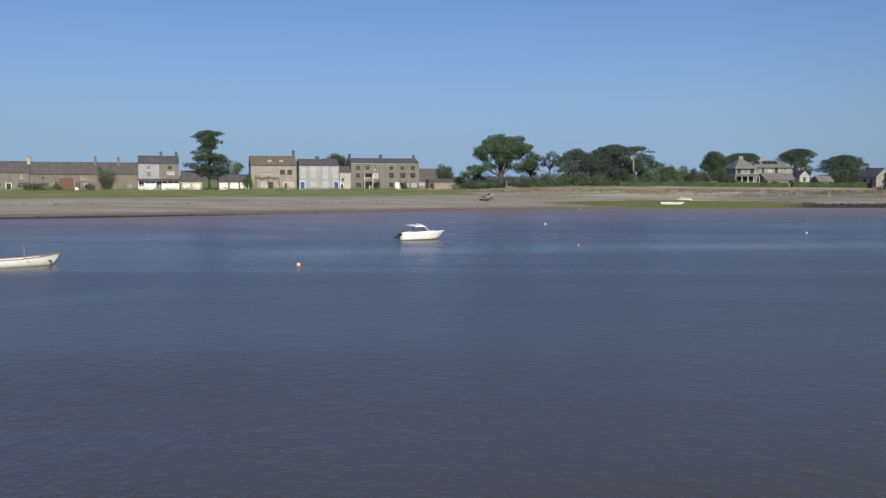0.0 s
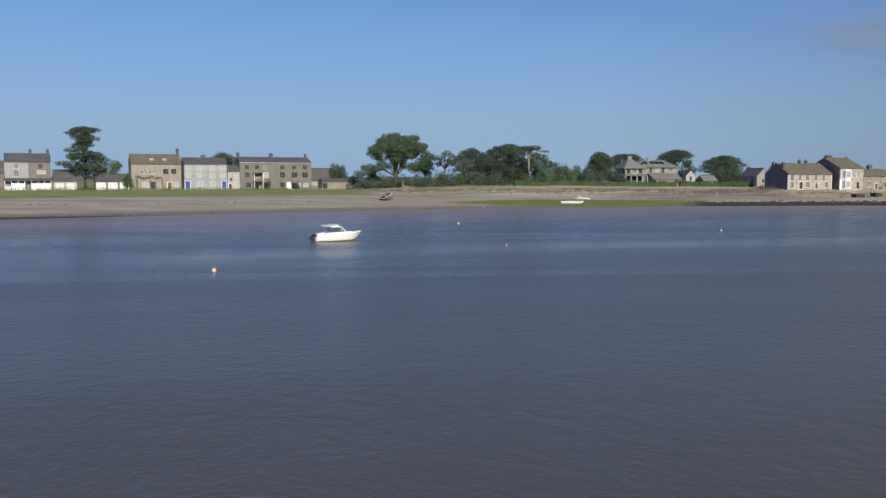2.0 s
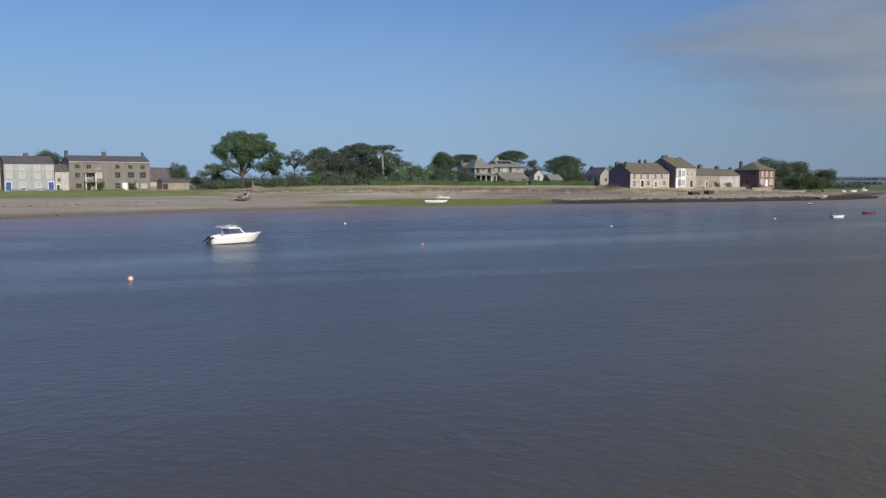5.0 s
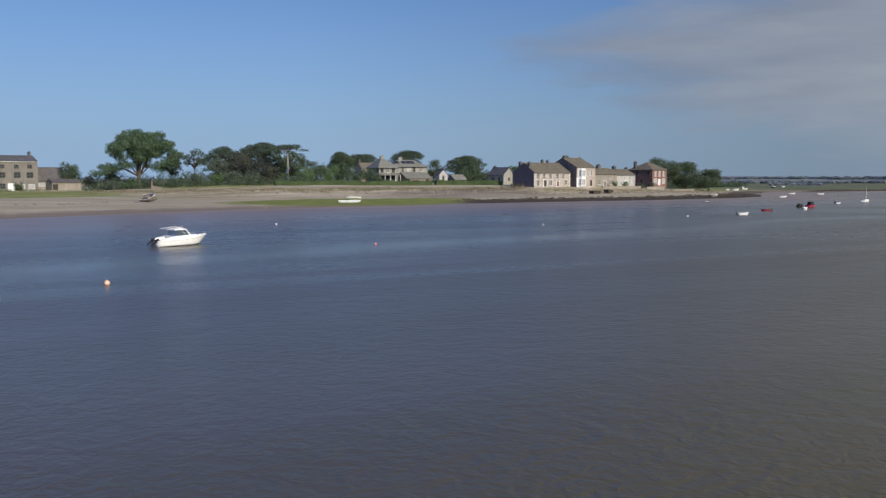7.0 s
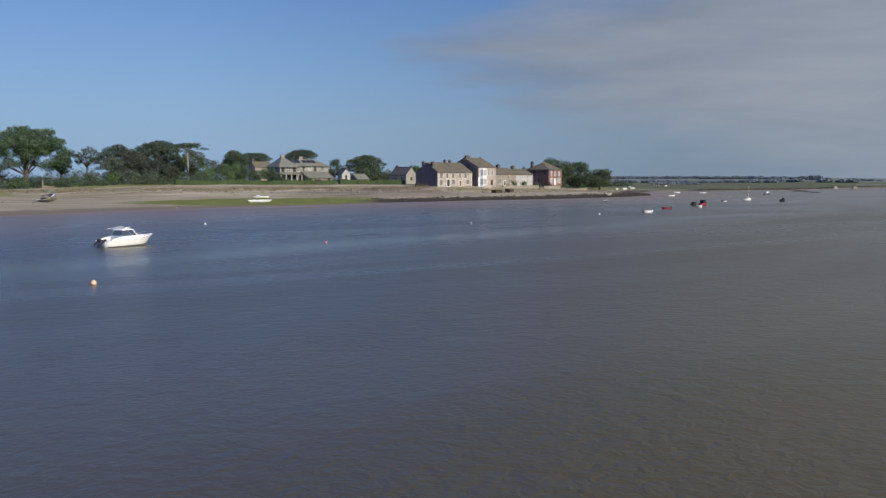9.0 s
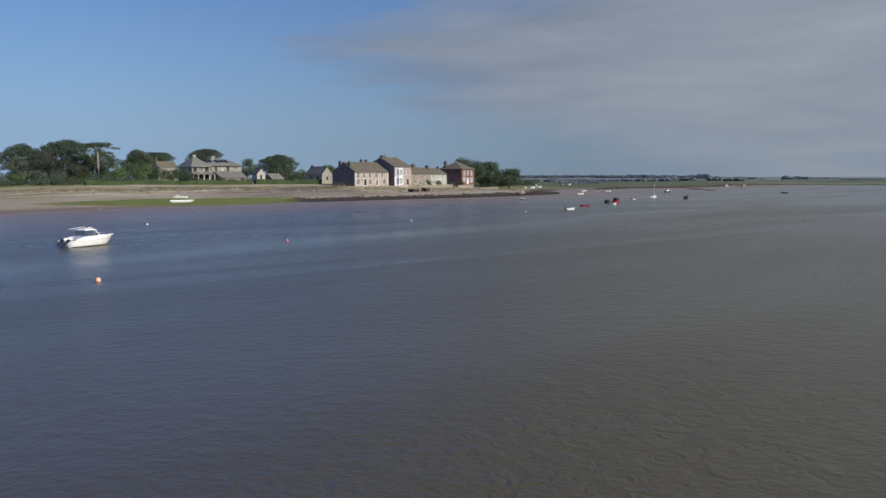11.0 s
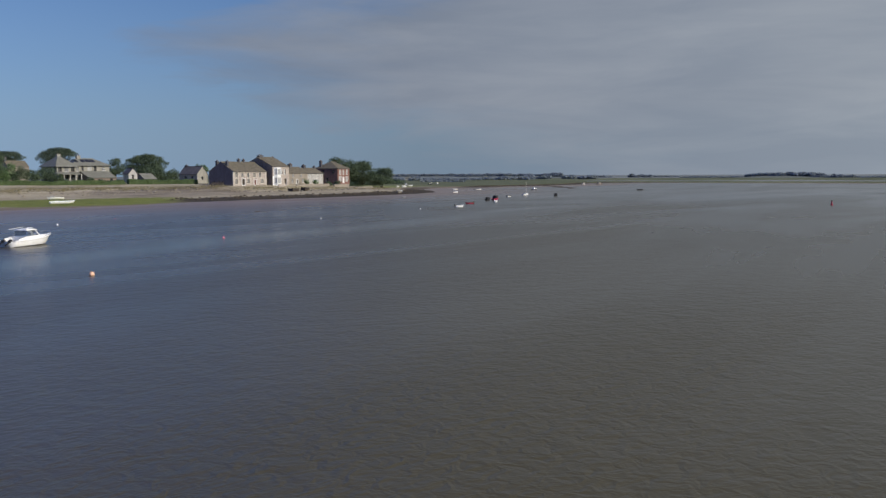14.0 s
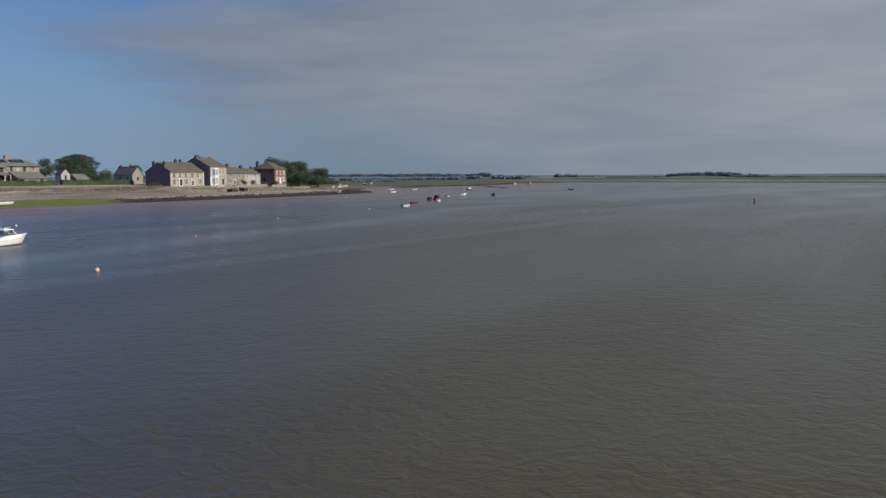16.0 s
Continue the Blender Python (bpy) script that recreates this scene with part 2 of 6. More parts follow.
M_WATER, M_GROUND, M_GLASS, M_BOAT_GLASS = water_mat(), ground_mat(), glass_mat(), clear_glass_mat()
M_STONE = surface("field_stone_wall", (0.17, 0.135, 0.11), (0.27, 0.22, 0.18), 0.5, 0.9, 0.6, 7, stain=(0.10, 0.085, 0.07))
M_PALE_STONE = surface("pale_stone_wall", (0.31, 0.268, 0.232), (0.46, 0.405, 0.355), 0.7, 0.9, 0.6, 7, stain=(0.19, 0.16, 0.135))
M_QUOIN = surface("pale_dressed_stone", (0.44, 0.40, 0.34), (0.56, 0.51, 0.44), 0.9, 0.85, 0.3, 8)
M_CLADDING = surface("purple_brown_slate", (0.130, 0.107, 0.106), (0.185, 0.155, 0.150), 0.6, 0.85, 0.5, 9, stain=(0.10, 0.085, 0.085))
M_BEIGE = surface("beige_render", (0.262, 0.232, 0.200), (0.345, 0.308, 0.265), 0.35, 0.9, 0.3, 9, stain=(0.21, 0.18, 0.145), streak=True)
M_PINK = surface("pink_brown_render", (0.160, 0.136, 0.117), (0.22, 0.187, 0.161), 0.35, 0.9, 0.35, 9, stain=(0.145, 0.12, 0.10), streak=True)
M_DASH = surface("grey_pebbledash", (0.158, 0.145, 0.127), (0.218, 0.20, 0.173), 0.4, 0.95, 0.5, 14, stain=(0.12, 0.11, 0.095), streak=True)
M_CREAM = surface("cream_render", (0.37, 0.34, 0.28), (0.47, 0.435, 0.365), 0.35, 0.9, 0.3, 9, stain=(0.26, 0.22, 0.17), streak=True)
M_GREY = surface("pale_grey_render", (0.27, 0.278, 0.29), (0.36, 0.37, 0.38), 0.35, 0.9, 0.25, 9, stain=(0.25, 0.25, 0.25), streak=True)
M_LIGHT = surface("weathered_light_render", (0.35, 0.335, 0.31), (0.46, 0.44, 0.40), 0.35, 0.9, 0.25, 9, stain=(0.27, 0.25, 0.22), streak=True)
M_TAN = surface("tan_render", (0.225, 0.198, 0.163), (0.305, 0.27, 0.222), 0.35, 0.9, 0.3, 9, stain=(0.2, 0.165, 0.13), streak=True)
M_WHITE = surface("white_paint", (0.72, 0.72, 0.70), (0.82, 0.82, 0.80), 0.8, 0.6, 0.1, 9, stain=(0.58, 0.57, 0.53), streak=True)
M_BRICK = surface("red_brick", (0.172, 0.092, 0.074), (0.245, 0.130, 0.103), 0.8, 0.9, 0.4, 10, stain=(0.13, 0.065, 0.05))
# darker copy of the red brick, with shade put into its colour
M_BRICK_SHADED = surface("shaded_brick", (0.118, 0.074, 0.062), (0.178, 0.110, 0.093), 0.8, 0.9, 0.4, 10, stain=(0.07, 0.045, 0.04))
M_SLATE = surface("grey_slate", (0.070, 0.064, 0.066), (0.112, 0.102, 0.102), 0.5, 0.75, 0.5, 8, stain=(0.15, 0.135, 0.11))
M_SLATE_WARM = surface("lichened_slate", (0.090, 0.078, 0.057), (0.145, 0.126, 0.093), 0.5, 0.85, 0.5, 8, stain=(0.19, 0.175, 0.12))
M_SLATE_DARK = surface("dark_slate", (0.062, 0.06, 0.065), (0.11, 0.105, 0.108), 0.5, 0.7, 0.5, 8)
M_BLUE = surface("blue_gloss_paint", (0.035, 0.075, 0.25), (0.05, 0.10, 0.32), 1.0, 0.35, 0.05)
M_RED_DOOR = surface("red_brown_paint", (0.13, 0.065, 0.05), (0.18, 0.09, 0.07), 1.0, 0.6, 0.1)
M_DARK_WOOD = surface("dark_wood", (0.035, 0.028, 0.022), (0.075, 0.06, 0.045), 1.5, 0.8, 0.4, 6)
M_GREY_WOOD = surface("weathered_wood", (0.17, 0.145, 0.115), (0.28, 0.24, 0.19), 1.5, 0.85, 0.4, 6)
M_POT = surface("clay_pot", (0.10, 0.075, 0.06), (0.16, 0.115, 0.09), 2.0, 0.85, 0.2)
M_LEAD = surface("lead_gutter", (0.07, 0.07, 0.072), (0.11, 0.11, 0.112), 2.0, 0.6, 0.1)
M_PANEL = surface("solar_glass", (0.012, 0.016, 0.03), (0.02, 0.026, 0.045), 1.0, 0.12, 0.0)
M_BARK = surface("bark", (0.05, 0.042, 0.034), (0.115, 0.096, 0.075), 1.2, 0.95, 0.7, 6)
M_BARK_PALE = surface("pale_bark", (0.19, 0.172, 0.148), (0.29, 0.265, 0.23), 1.2, 0.9, 0.5, 6)
M_LEAF = leafy("broad_leaves", (0.084, 0.134, 0.064), (0.189, 0.267, 0.132))
M_SYCAMORE = leafy("sycamore_leaves", (0.066, 0.112, 0.058), (0.152, 0.220, 0.120))
M_CLIMBER = leafy("climber_leaves", (0.115, 0.140, 0.045), (0.215, 0.235, 0.085))
M_NEEDLE = leafy("pine_needles", (0.056, 0.083, 0.055), (0.127, 0.165, 0.109))
M_HOLM = leafy("holm_leaves", (0.056, 0.085, 0.048), (0.131, 0.171, 0.100))
M_BROWNLEAF = leafy("copper_leaves", (0.068, 0.080, 0.060), (0.135, 0.145, 0.108))
M_GREYLEAF = leafy("tamarisk_leaves", (0.078, 0.104, 0.075), (0.175, 0.207, 0.151))
M_HEDGE = leafy("hedge_leaves", (0.091, 0.144, 0.057), (0.169, 0.251, 0.109))
M_TUFT = leafy("dry_grass_blades", (0.20, 0.175, 0.09), (0.37, 0.32, 0.19))
# leaf tone with the distance haze painted in, hence pale and bluish
M_FARLEAF_HAZED = leafy("far_leaves_hazed", (0.215, 0.252, 0.278), (0.250, 0.285, 0.310))
M_CLIPPED = leafy("clipped_hedge_leaves", (0.052, 0.084, 0.030), (0.108, 0.156, 0.062))
M_GRP = surface("white_gelcoat", (0.78, 0.78, 0.76), (0.84, 0.84, 0.82), 1.5, 0.25, 0.0, stain=(0.66, 0.65, 0.60), coat=0.4)
M_CREAM_HULL = surface("cream_hull_paint", (0.66, 0.65, 0.58), (0.75, 0.74, 0.67), 1.5, 0.4, 0.05, stain=(0.5, 0.48, 0.4))
M_GREEN_HULL = surface("green_hull_paint", (0.13, 0.32, 0.20), (0.20, 0.42, 0.27), 1.5, 0.45, 0.05)
M_RED_HULL = surface("red_hull_paint", (0.30, 0.022, 0.052), (0.40, 0.04, 0.075), 1.5, 0.4, 0.05)
M_DARK_RED = surface("dulled_red_paint", (0.10, 0.018, 0.020), (0.16, 0.03, 0.03), 2.0, 0.6, 0.05)
M_BLACK = surface("black_paint", (0.010, 0.010, 0.012), (0.025, 0.025, 0.028), 1.5, 0.45, 0.05)
M_STEEL = surface("stainless_rail", (0.55, 0.55, 0.56), (0.65, 0.65, 0.66), 2.0, 0.25, 0.0, metal=1.0)
# orange paled with near-white blotches that stand in for the sky's highlight
M_ORANGE = surface("orange_buoy_skin", (0.72, 0.36, 0.20), (0.80, 0.52, 0.34), 4.0, 0.5, 0.05, stain=(0.82, 0.70, 0.58))
M_PINK_BUOY = surface("faded_pink_buoy_skin", (0.70, 0.16, 0.24), (0.78, 0.26, 0.32), 4.0, 0.45, 0.05)
M_BOULDER = surface("pale_boulder", (0.165, 0.143, 0.112), (0.27, 0.238, 0.19), 0.9, 0.9, 0.5, 6, island=0.5)
M_DARK_ROCK = surface("weedy_rock", (0.03, 0.025, 0.018), (0.09, 0.072, 0.05), 0.9, 0.85, 0.5, 6, island=0.5)
M_SLATE_PALE = surface("pale_weathered_slate", (0.142, 0.143, 0.120), (0.205, 0.203, 0.172), 0.5, 0.85, 0.5, 8, stain=(0.15, 0.15, 0.11))
M_VILLA = surface("grey_villa_stone", (0.250, 0.242, 0.203), (0.332, 0.320, 0.272), 0.35, 0.9, 0.4, 9, stain=(0.20, 0.18, 0.145), streak=True)
M_NET = curtained_pane("net_curtained_pane", (0.40, 0.40, 0.38))
M_BLIND = curtained_pane("shaded_pane", (0.145, 0.145, 0.14))
M_SASH = surface("off_white_window_paint", (0.50, 0.50, 0.48), (0.60, 0.60, 0.575), 1.2, 0.6, 0.1, 9)


# ---- mesh helpers ----
def part(name, bm, material, parent=None, label="", smooth=False):
    """Links a bmesh as one mesh object, under a thing or a part."""
    me = bpy.data.meshes.new(name)
    bmesh.ops.recalc_face_normals(bm, faces=bm.faces)
    bm.to_mesh(me)
    bm.free()
    if smooth:
        me.shade_smooth()
    me.materials.append(material)
    ob = new(name, me)
    ob.parent = parent
    return tagged(ob, label)


def shared(name, me, parent, x=0.0, y=0.0, z=0.0, rz=0.0):
    """Another object on a mesh that exists."""
    ob = new(name, me)
    ob.parent = parent
    ob.matrix_basis = pose(x, y, z, 0, 0, rz)
    return ob


def base(name, m, label, category, group="", kind=""):
    ob = new(name)
    ob.matrix_basis = m
    return tagged(ob, label, category, group, kind)


def quad(bm, *pts):
    return bm.faces.new([bm.verts.new(p) for p in pts])


def box(bm, x0, y0, z0, x1, y1, z1, taper=0.0):
    t = taper
    lo = [bm.verts.new(p) for p in ((x0, y0, z0), (x1, y0, z0), (x1, y1, z0), (x0, y1, z0))]
    hi = [bm.verts.new(p) for p in ((x0 + t, y0 + t, z1), (x1 - t, y0 + t, z1), (x1 - t, y1 - t, z1), (x0 + t, y1 - t, z1))]
    bm.faces.new(lo[::-1])
    bm.faces.new(hi)
    for i in range(4):
        j = (i + 1) % 4
        bm.faces.new((lo[i], lo[j], hi[j], hi[i]))
    return bm


def tube(bm, pts, radii, n=7):
    """A tapered tube along points."""
    rings = []
    for i, p in enumerate(pts):
        p = Vector(p)
        a = Vector(pts[max(i - 1, 0)])
        b = Vector(pts[min(i + 1, len(pts) - 1)])
        q = (b - a).to_track_quat("Z", "Y")
        rings.append([bm.verts.new(p + q @ Vector((math.cos(k * math.tau / n) * radii[i], math.sin(k * math.tau / n) * radii[i], 0))) for k in range(n)])
    for r, s in zip(rings, rings[1:]):
        for k in range(n):
            bm.faces.new((r[k], r[(k + 1) % n], s[(k + 1) % n], s[k]))
    bm.faces.new(rings[0][::-1])
    bm.faces.new(rings[-1])
    return bm


def B():
    return bmesh.new()


# ---- ground and water ----
SHORE = [(-4500, -700), (-900, -140), (-420, 20), (-220, 91), (-78, 145.5), (-51, 156.5), (-21, 171.5), (1, 182.5), (18, 190.5), (33, 196),
         (54, 198.5), (74, 202), (90, 208), (112, 209.5), (141, 211), (165, 213), (197, 219), (216, 227), (236, 245), (258, 268), (290, 288),
         (335, 291), (390, 285), (440, 293), (500, 318), (560, 309), (590, 255), (574, 170), (562, 90),
         (560, -60), (760, -500), (1500, -4500)]
# stations along x: height over distance inland
STATIONS = [
    (-4500, (0, 12, 30, 62, 140, 600), (0, 0.35, 0.9, 1.85, 2.3, 2.0)),
    (-60, (0, 12, 30, 60, 140, 600), (0, 0.35, 0.9, 1.85, 2.3, 2.0)),
    (0, (0, 12, 30, 55, 125, 600), (0, 0.35, 0.8, 1.75, 2.25, 2.0)),
    (22, (0, 15, 45, 68, 90, 600), (0, 0.3, 0.85, 1.5, 3.2, 2.0)),
]
STATIONS += [
    (45, (0, 15, 44, 56, 72, 95, 600), (0, 0.28, 0.85, 1.6, 3.2, 4.2, 2.0)),
    (75, (0, 12, 38, 48, 66, 90, 600), (0, 0.28, 0.85, 1.5, 3.5, 4.9, 2.0)),
    (110, (0, 10, 24, 40, 66, 88, 600), (0, 0.5, 1.1, 1.9, 3.5, 4.9, 2.0)),
    (140, (0, 10, 24, 36, 46, 80, 600), (0, 0.5, 0.95, 1.6, 3.35, 4.4, 2.0)),
]
STATIONS += [
    (205, (0, 10, 24, 36, 48, 90, 600), (0, 0.5, 0.95, 1.6, 3.45, 3.8, 2.0)),
    (240, (0, 10, 22, 45, 90, 600), (0, 0.5, 1.0, 2.3, 2.4, 3.0)),
    (285, (0, 6, 15, 40, 90, 600), (-0.1, 0.4, 0.6, 0.9, 1.1, 1.6)),
    (340, (0, 3, 8, 40, 90, 600), (-0.2, 0.75, 0.85, 1.0, 1.1, 1.8)),
    (4500, (0, 3, 8, 40, 90, 600), (-0.2, 0.9, 1.0, 1.1, 1.3, 2.0)),
]
# far rising ground: azimuth, distance, height, half width across, half depth
HILLS = [(48, 2300, 5, 420, 260), (56, 2100, 4, 260, 200), (40, 2600, 8, 500, 300), (64, 2600, 2, 400, 250), (72.6, 1300, 6.0, 60, 60),
         (78.5, 1450, 9, 95, 70), (84, 1600, 10, 170, 80), (94, 1700, 10, 260, 200)]


def shore_distance(x, y):
    """Metres inland from the water's edge, negative on the water."""
    P = np.array(SHORE, float)
    dist = np.full(x.shape, 1e9)
    for a, b in zip(P, P[1:]):
        e = b - a
        k = np.clip(((x - a[0]) * e[0] + (y - a[1]) * e[1]) / (e @ e), 0, 1)
        dist = np.minimum(dist, np.hypot(x - a[0] - k * e[0], y - a[1] - k * e[1]))
    ring = np.vstack([P, [(4600, -4500), (4600, 4600), (-4600, 4600)]])
    inside = np.zeros(x.shape, bool)
    for a, b in zip(ring, np.roll(ring, -1, 0)):
        cross = ((a[1] > y) != (b[1] > y))
        with np.errstate(divide="ignore", invalid="ignore"):
            xi = (b[0] - a[0]) * (y - a[1]) / (b[1] - a[1]) + a[0]
        inside ^= cross & (x < xi)
    return np.where(inside, dist, -dist)


def soft_noise(x, y, scale, seed):
    """Cheap smooth relief from a few sines."""
    r = np.random.default_rng(seed)
    out = np.zeros(np.shape(x))
    for i in range(7):
        a = r.uniform(0, math.tau)
        f = (0.6 + 0.5 * i) / scale
        out += np.sin((x * math.cos(a) + y * math.sin(a)) * f + r.uniform(0, math.tau)) / (1 + 0.5 * i)
    return out / 3.2


def ground_height(x, y):
    x, y = np.asarray(x, float), np.asarray(y, float)
    d = shore_distance(x, y) + soft_noise(x, y, 9.0, 5) * 1.2
    sx = np.array([s[0] for s in STATIONS], float)
    prof = np.array([np.interp(d, s[1], s[2]) for s in STATIONS])
    i = np.clip(np.searchsorted(sx, x) - 1, 0, len(sx) - 2)
    k = np.clip((x - sx[i]) / (sx[i + 1] - sx[i]), 0, 1)
    ix = np.indices(i.shape)
    z = prof[(i, *ix)] * (1 - k) + prof[(i + 1, *ix)] * k
    z = np.where(d < 0, np.maximum(d * 0.035, -2.5), z)
    z = z + soft_noise(x, y, 3.5, 8) * np.clip(d / 30, 0, 1) * 0.07
    # tidal creeks behind the low banks of the far shore; the open water beyond stands in for haze
    # bearing is taken from the camera's place, so the sector fits its view
    bearing = np.degrees(np.arctan2(x + 39, y - 18))
    east = np.clip((bearing - 58) / 5, 0, 1) * np.clip((120 - bearing) / 8, 0, 1) * np.clip((x - 540) / 40, 0, 1)
    wob = soft_noise(x, y, 70.0, 21) * 45
    creek = np.clip((d - 45 - wob) / 25, 0, 1) * np.clip((250 + wob - d) / 40, 0, 1)
    creek = np.maximum(creek, np.clip((d - 430 - wob) / 40, 0, 1))
    z = z * (1 - creek * east) - 0.7 * creek * east
    for a, far, h, w, dep in HILLS:
        cx, cy = far * math.sin(radians(a)), far * math.cos(radians(a))
        across = (x - cx) * math.cos(radians(a)) - (y - cy) * math.sin(radians(a))
        along = (x - cx) * math.sin(radians(a)) + (y - cy) * math.cos(radians(a))
        z = z + h * np.exp(-(across / w) ** 2 - (along / dep) ** 2) * np.clip(d / 40, 0, 1)
    return z


def gz(x, y):
    return float(ground_height(np.array([x]), np.array([y]))[0])


def graded(lo, hi, a, b, step):
    mid = list(np.arange(a, b, step))
    out, s, v = [], step, b
    while v < hi:
        out.append(v)
        s *= 1.16
        v += s
    pre, s, v = [], step, a - step
    while v > lo:
        pre.append(v)
        s *= 1.16
        v -= s
    return np.array([lo, *pre[::-1], *mid, *out, hi])


def build_ground():
    xs = graded(-4400, 4400, -175, 345, 2.2)
    ys = graded(-4400, 4400, 140, 345, 1.7)
    X, Y = np.meshgrid(xs, ys)
    Z = ground_height(X, Y)
    d = shore_distance(X, Y)
    nx, ny = len(xs), len(ys)
    verts = np.stack([X.ravel(), Y.ravel(), Z.ravel()], 1)
    idx = np.arange(nx * ny).reshape(ny, nx)
    faces = np.stack([idx[:-1, :-1].ravel(), idx[:-1, 1:].ravel(), idx[1:, 1:].ravel(), idx[1:, :-1].ravel()], 1)
    me = bpy.data.meshes.new("ground")
    me.from_pydata(verts.tolist(), [], faces.tolist())
    me.shade_smooth()
    ramp01 = lambda v, a, b: np.clip((v - a) / (b - a), 0, 1)
    left = ramp01(-X, -25, 5)                      # the village green side
    turf = left * ramp01(d, 57, 66)
    turf = np.maximum(turf, ramp01(X, 12, 40) * ramp01(d, 78, 92) * (1 - ramp01(X, 128, 150)))
    turf = np.maximum(turf, ramp01(X, 235, 275) * ramp01(d, 8, 22))
    straw = ramp01(X, -8, 25) * ramp01(d, 44, 56) * (1 - ramp01(X, 225, 260)) * 0.72
    straw = np.where((X > 95) & (X < 260), np.maximum(straw, ramp01(d, 24, 36) * 0.55), straw)
    scree = ramp01(X, 62, 100) * ramp01(d, 16, 26) * (1 - ramp01(d, 50, 60)) * (1 - ramp01(X, 235, 270)) * (0.78 - 0.5 * ramp01(X, 125, 150))
    mx = ((X - 64) / 40.0) ** 2 + ((Y - 224) / np.where(Y > 224, 17, 24)) ** 2
    marsh = np.clip(1.30 - mx * 0.95, 0, 1) * 0.86 * ramp01(d, -2, 2)
    marsh = np.maximum(marsh, ramp01(X, 285, 330) * ramp01(d, 2, 5) * 0.9)
    weed = ramp01(X, 78, 100) * (1 - ramp01(d, 9, 17)) * ramp01(d, -3, 0) * (1 - 0.45 * ramp01(X, 215, 250)) * (1 - ramp01(X, 280, 320))
    weed = np.maximum(weed, ramp01(-X, 20, 50) * (1 - ramp01(d, 2, 7)) * ramp01(d, -3, 0) * 0.85)
    weed = np.maximum(weed, ramp01(X, 300, 330) * (1 - ramp01(d, 2, 5)) * 0.9)
    wet = 1 - ramp01(d, 3, 21)
    wet = np.maximum(wet, ramp01(X, 10, 30) * (1 - ramp01(X, 95, 120)) * (1 - ramp01(d, 20, 45)) * 0.4)
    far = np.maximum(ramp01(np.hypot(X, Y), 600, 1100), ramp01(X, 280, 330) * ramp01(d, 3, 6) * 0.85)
    # far_haze grows with distance, from 950 m to 1500 m
    for n, v in (("turf", turf), ("straw", straw), ("marsh", marsh), ("weed", weed), ("scree", scree), ("wet", wet), ("far", far), ("far_haze", ramp01(np.hypot(X, Y), 950, 1500) * 0.95)):
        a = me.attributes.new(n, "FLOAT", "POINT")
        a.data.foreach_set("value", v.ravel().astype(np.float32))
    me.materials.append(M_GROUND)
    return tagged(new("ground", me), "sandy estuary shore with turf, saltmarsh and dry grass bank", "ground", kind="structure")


build_ground()


SLICK = [(-14, 86), (2, 89), (20, 93.5), (40, 96.5), (62, 101), (95, 110), (120, 112)]


def build_water():
    xs = graded(-4400, 4400, -260, 420, 6.0)
    ys = graded(-4400, 4400, 60, 360, 2.5)
    X, Y = np.meshgrid(xs, ys)
    idx = np.arange(X.size).reshape(X.shape)
    me = bpy.data.meshes.new("water")
    me.from_pydata(np.stack([X.ravel(), Y.ravel(), np.zeros(X.size)], 1).tolist(), [],
                   np.stack([idx[:-1, :-1].ravel(), idx[:-1, 1:].ravel(), idx[1:, 1:].ravel(), idx[1:, :-1].ravel()], 1).tolist())
    a = me.attributes.new("shallow", "FLOAT", "POINT")
    sd = shore_distance(X, Y)
    a.data.foreach_set("value", (np.clip((sd + 62) / 58, 0, 1) * np.clip((40 - sd) / 30, 0, 1) * (0.8 + 0.2 * np.clip((X + 85) / 110, 0, 1))).ravel().astype(np.float32))
    a = me.attributes.new("sheltered", "FLOAT", "POINT")
    k = np.clip((shore_distance(X, Y) + 105) / 50, 0, 1)
    k = k * (0.25 + 0.75 * np.clip((X + 85) / 110, 0, 1))
    k = np.maximum(k * k * (3 - 2 * k) * 0.45, np.clip((X - 40) / 160, 0, 1))
    # a long slick of smooth water off the moorings
    slick = np.zeros(X.shape)
    for (ax, ay), (bx, by) in zip(SLICK, SLICK[1:]):
        q = np.clip(((X - ax) * (bx - ax) + (Y - ay) * (by - ay)) / ((bx - ax) ** 2 + (by - ay) ** 2), 0, 1)
        slick = np.maximum(slick, np.clip(1.25 - np.hypot(X - ax - q * (bx - ax), Y - ay - q * (by - ay)) / 5.0, 0, 1))
    k = np.maximum(k, slick * 0.85)
    a.data.foreach_set("value", k.ravel().astype(np.float32))
    me.materials.append(M_WATER)
    return new("water", me)


tagged(build_water(), "calm silty blue-grey estuary water with small ripples", "water", kind="structure")


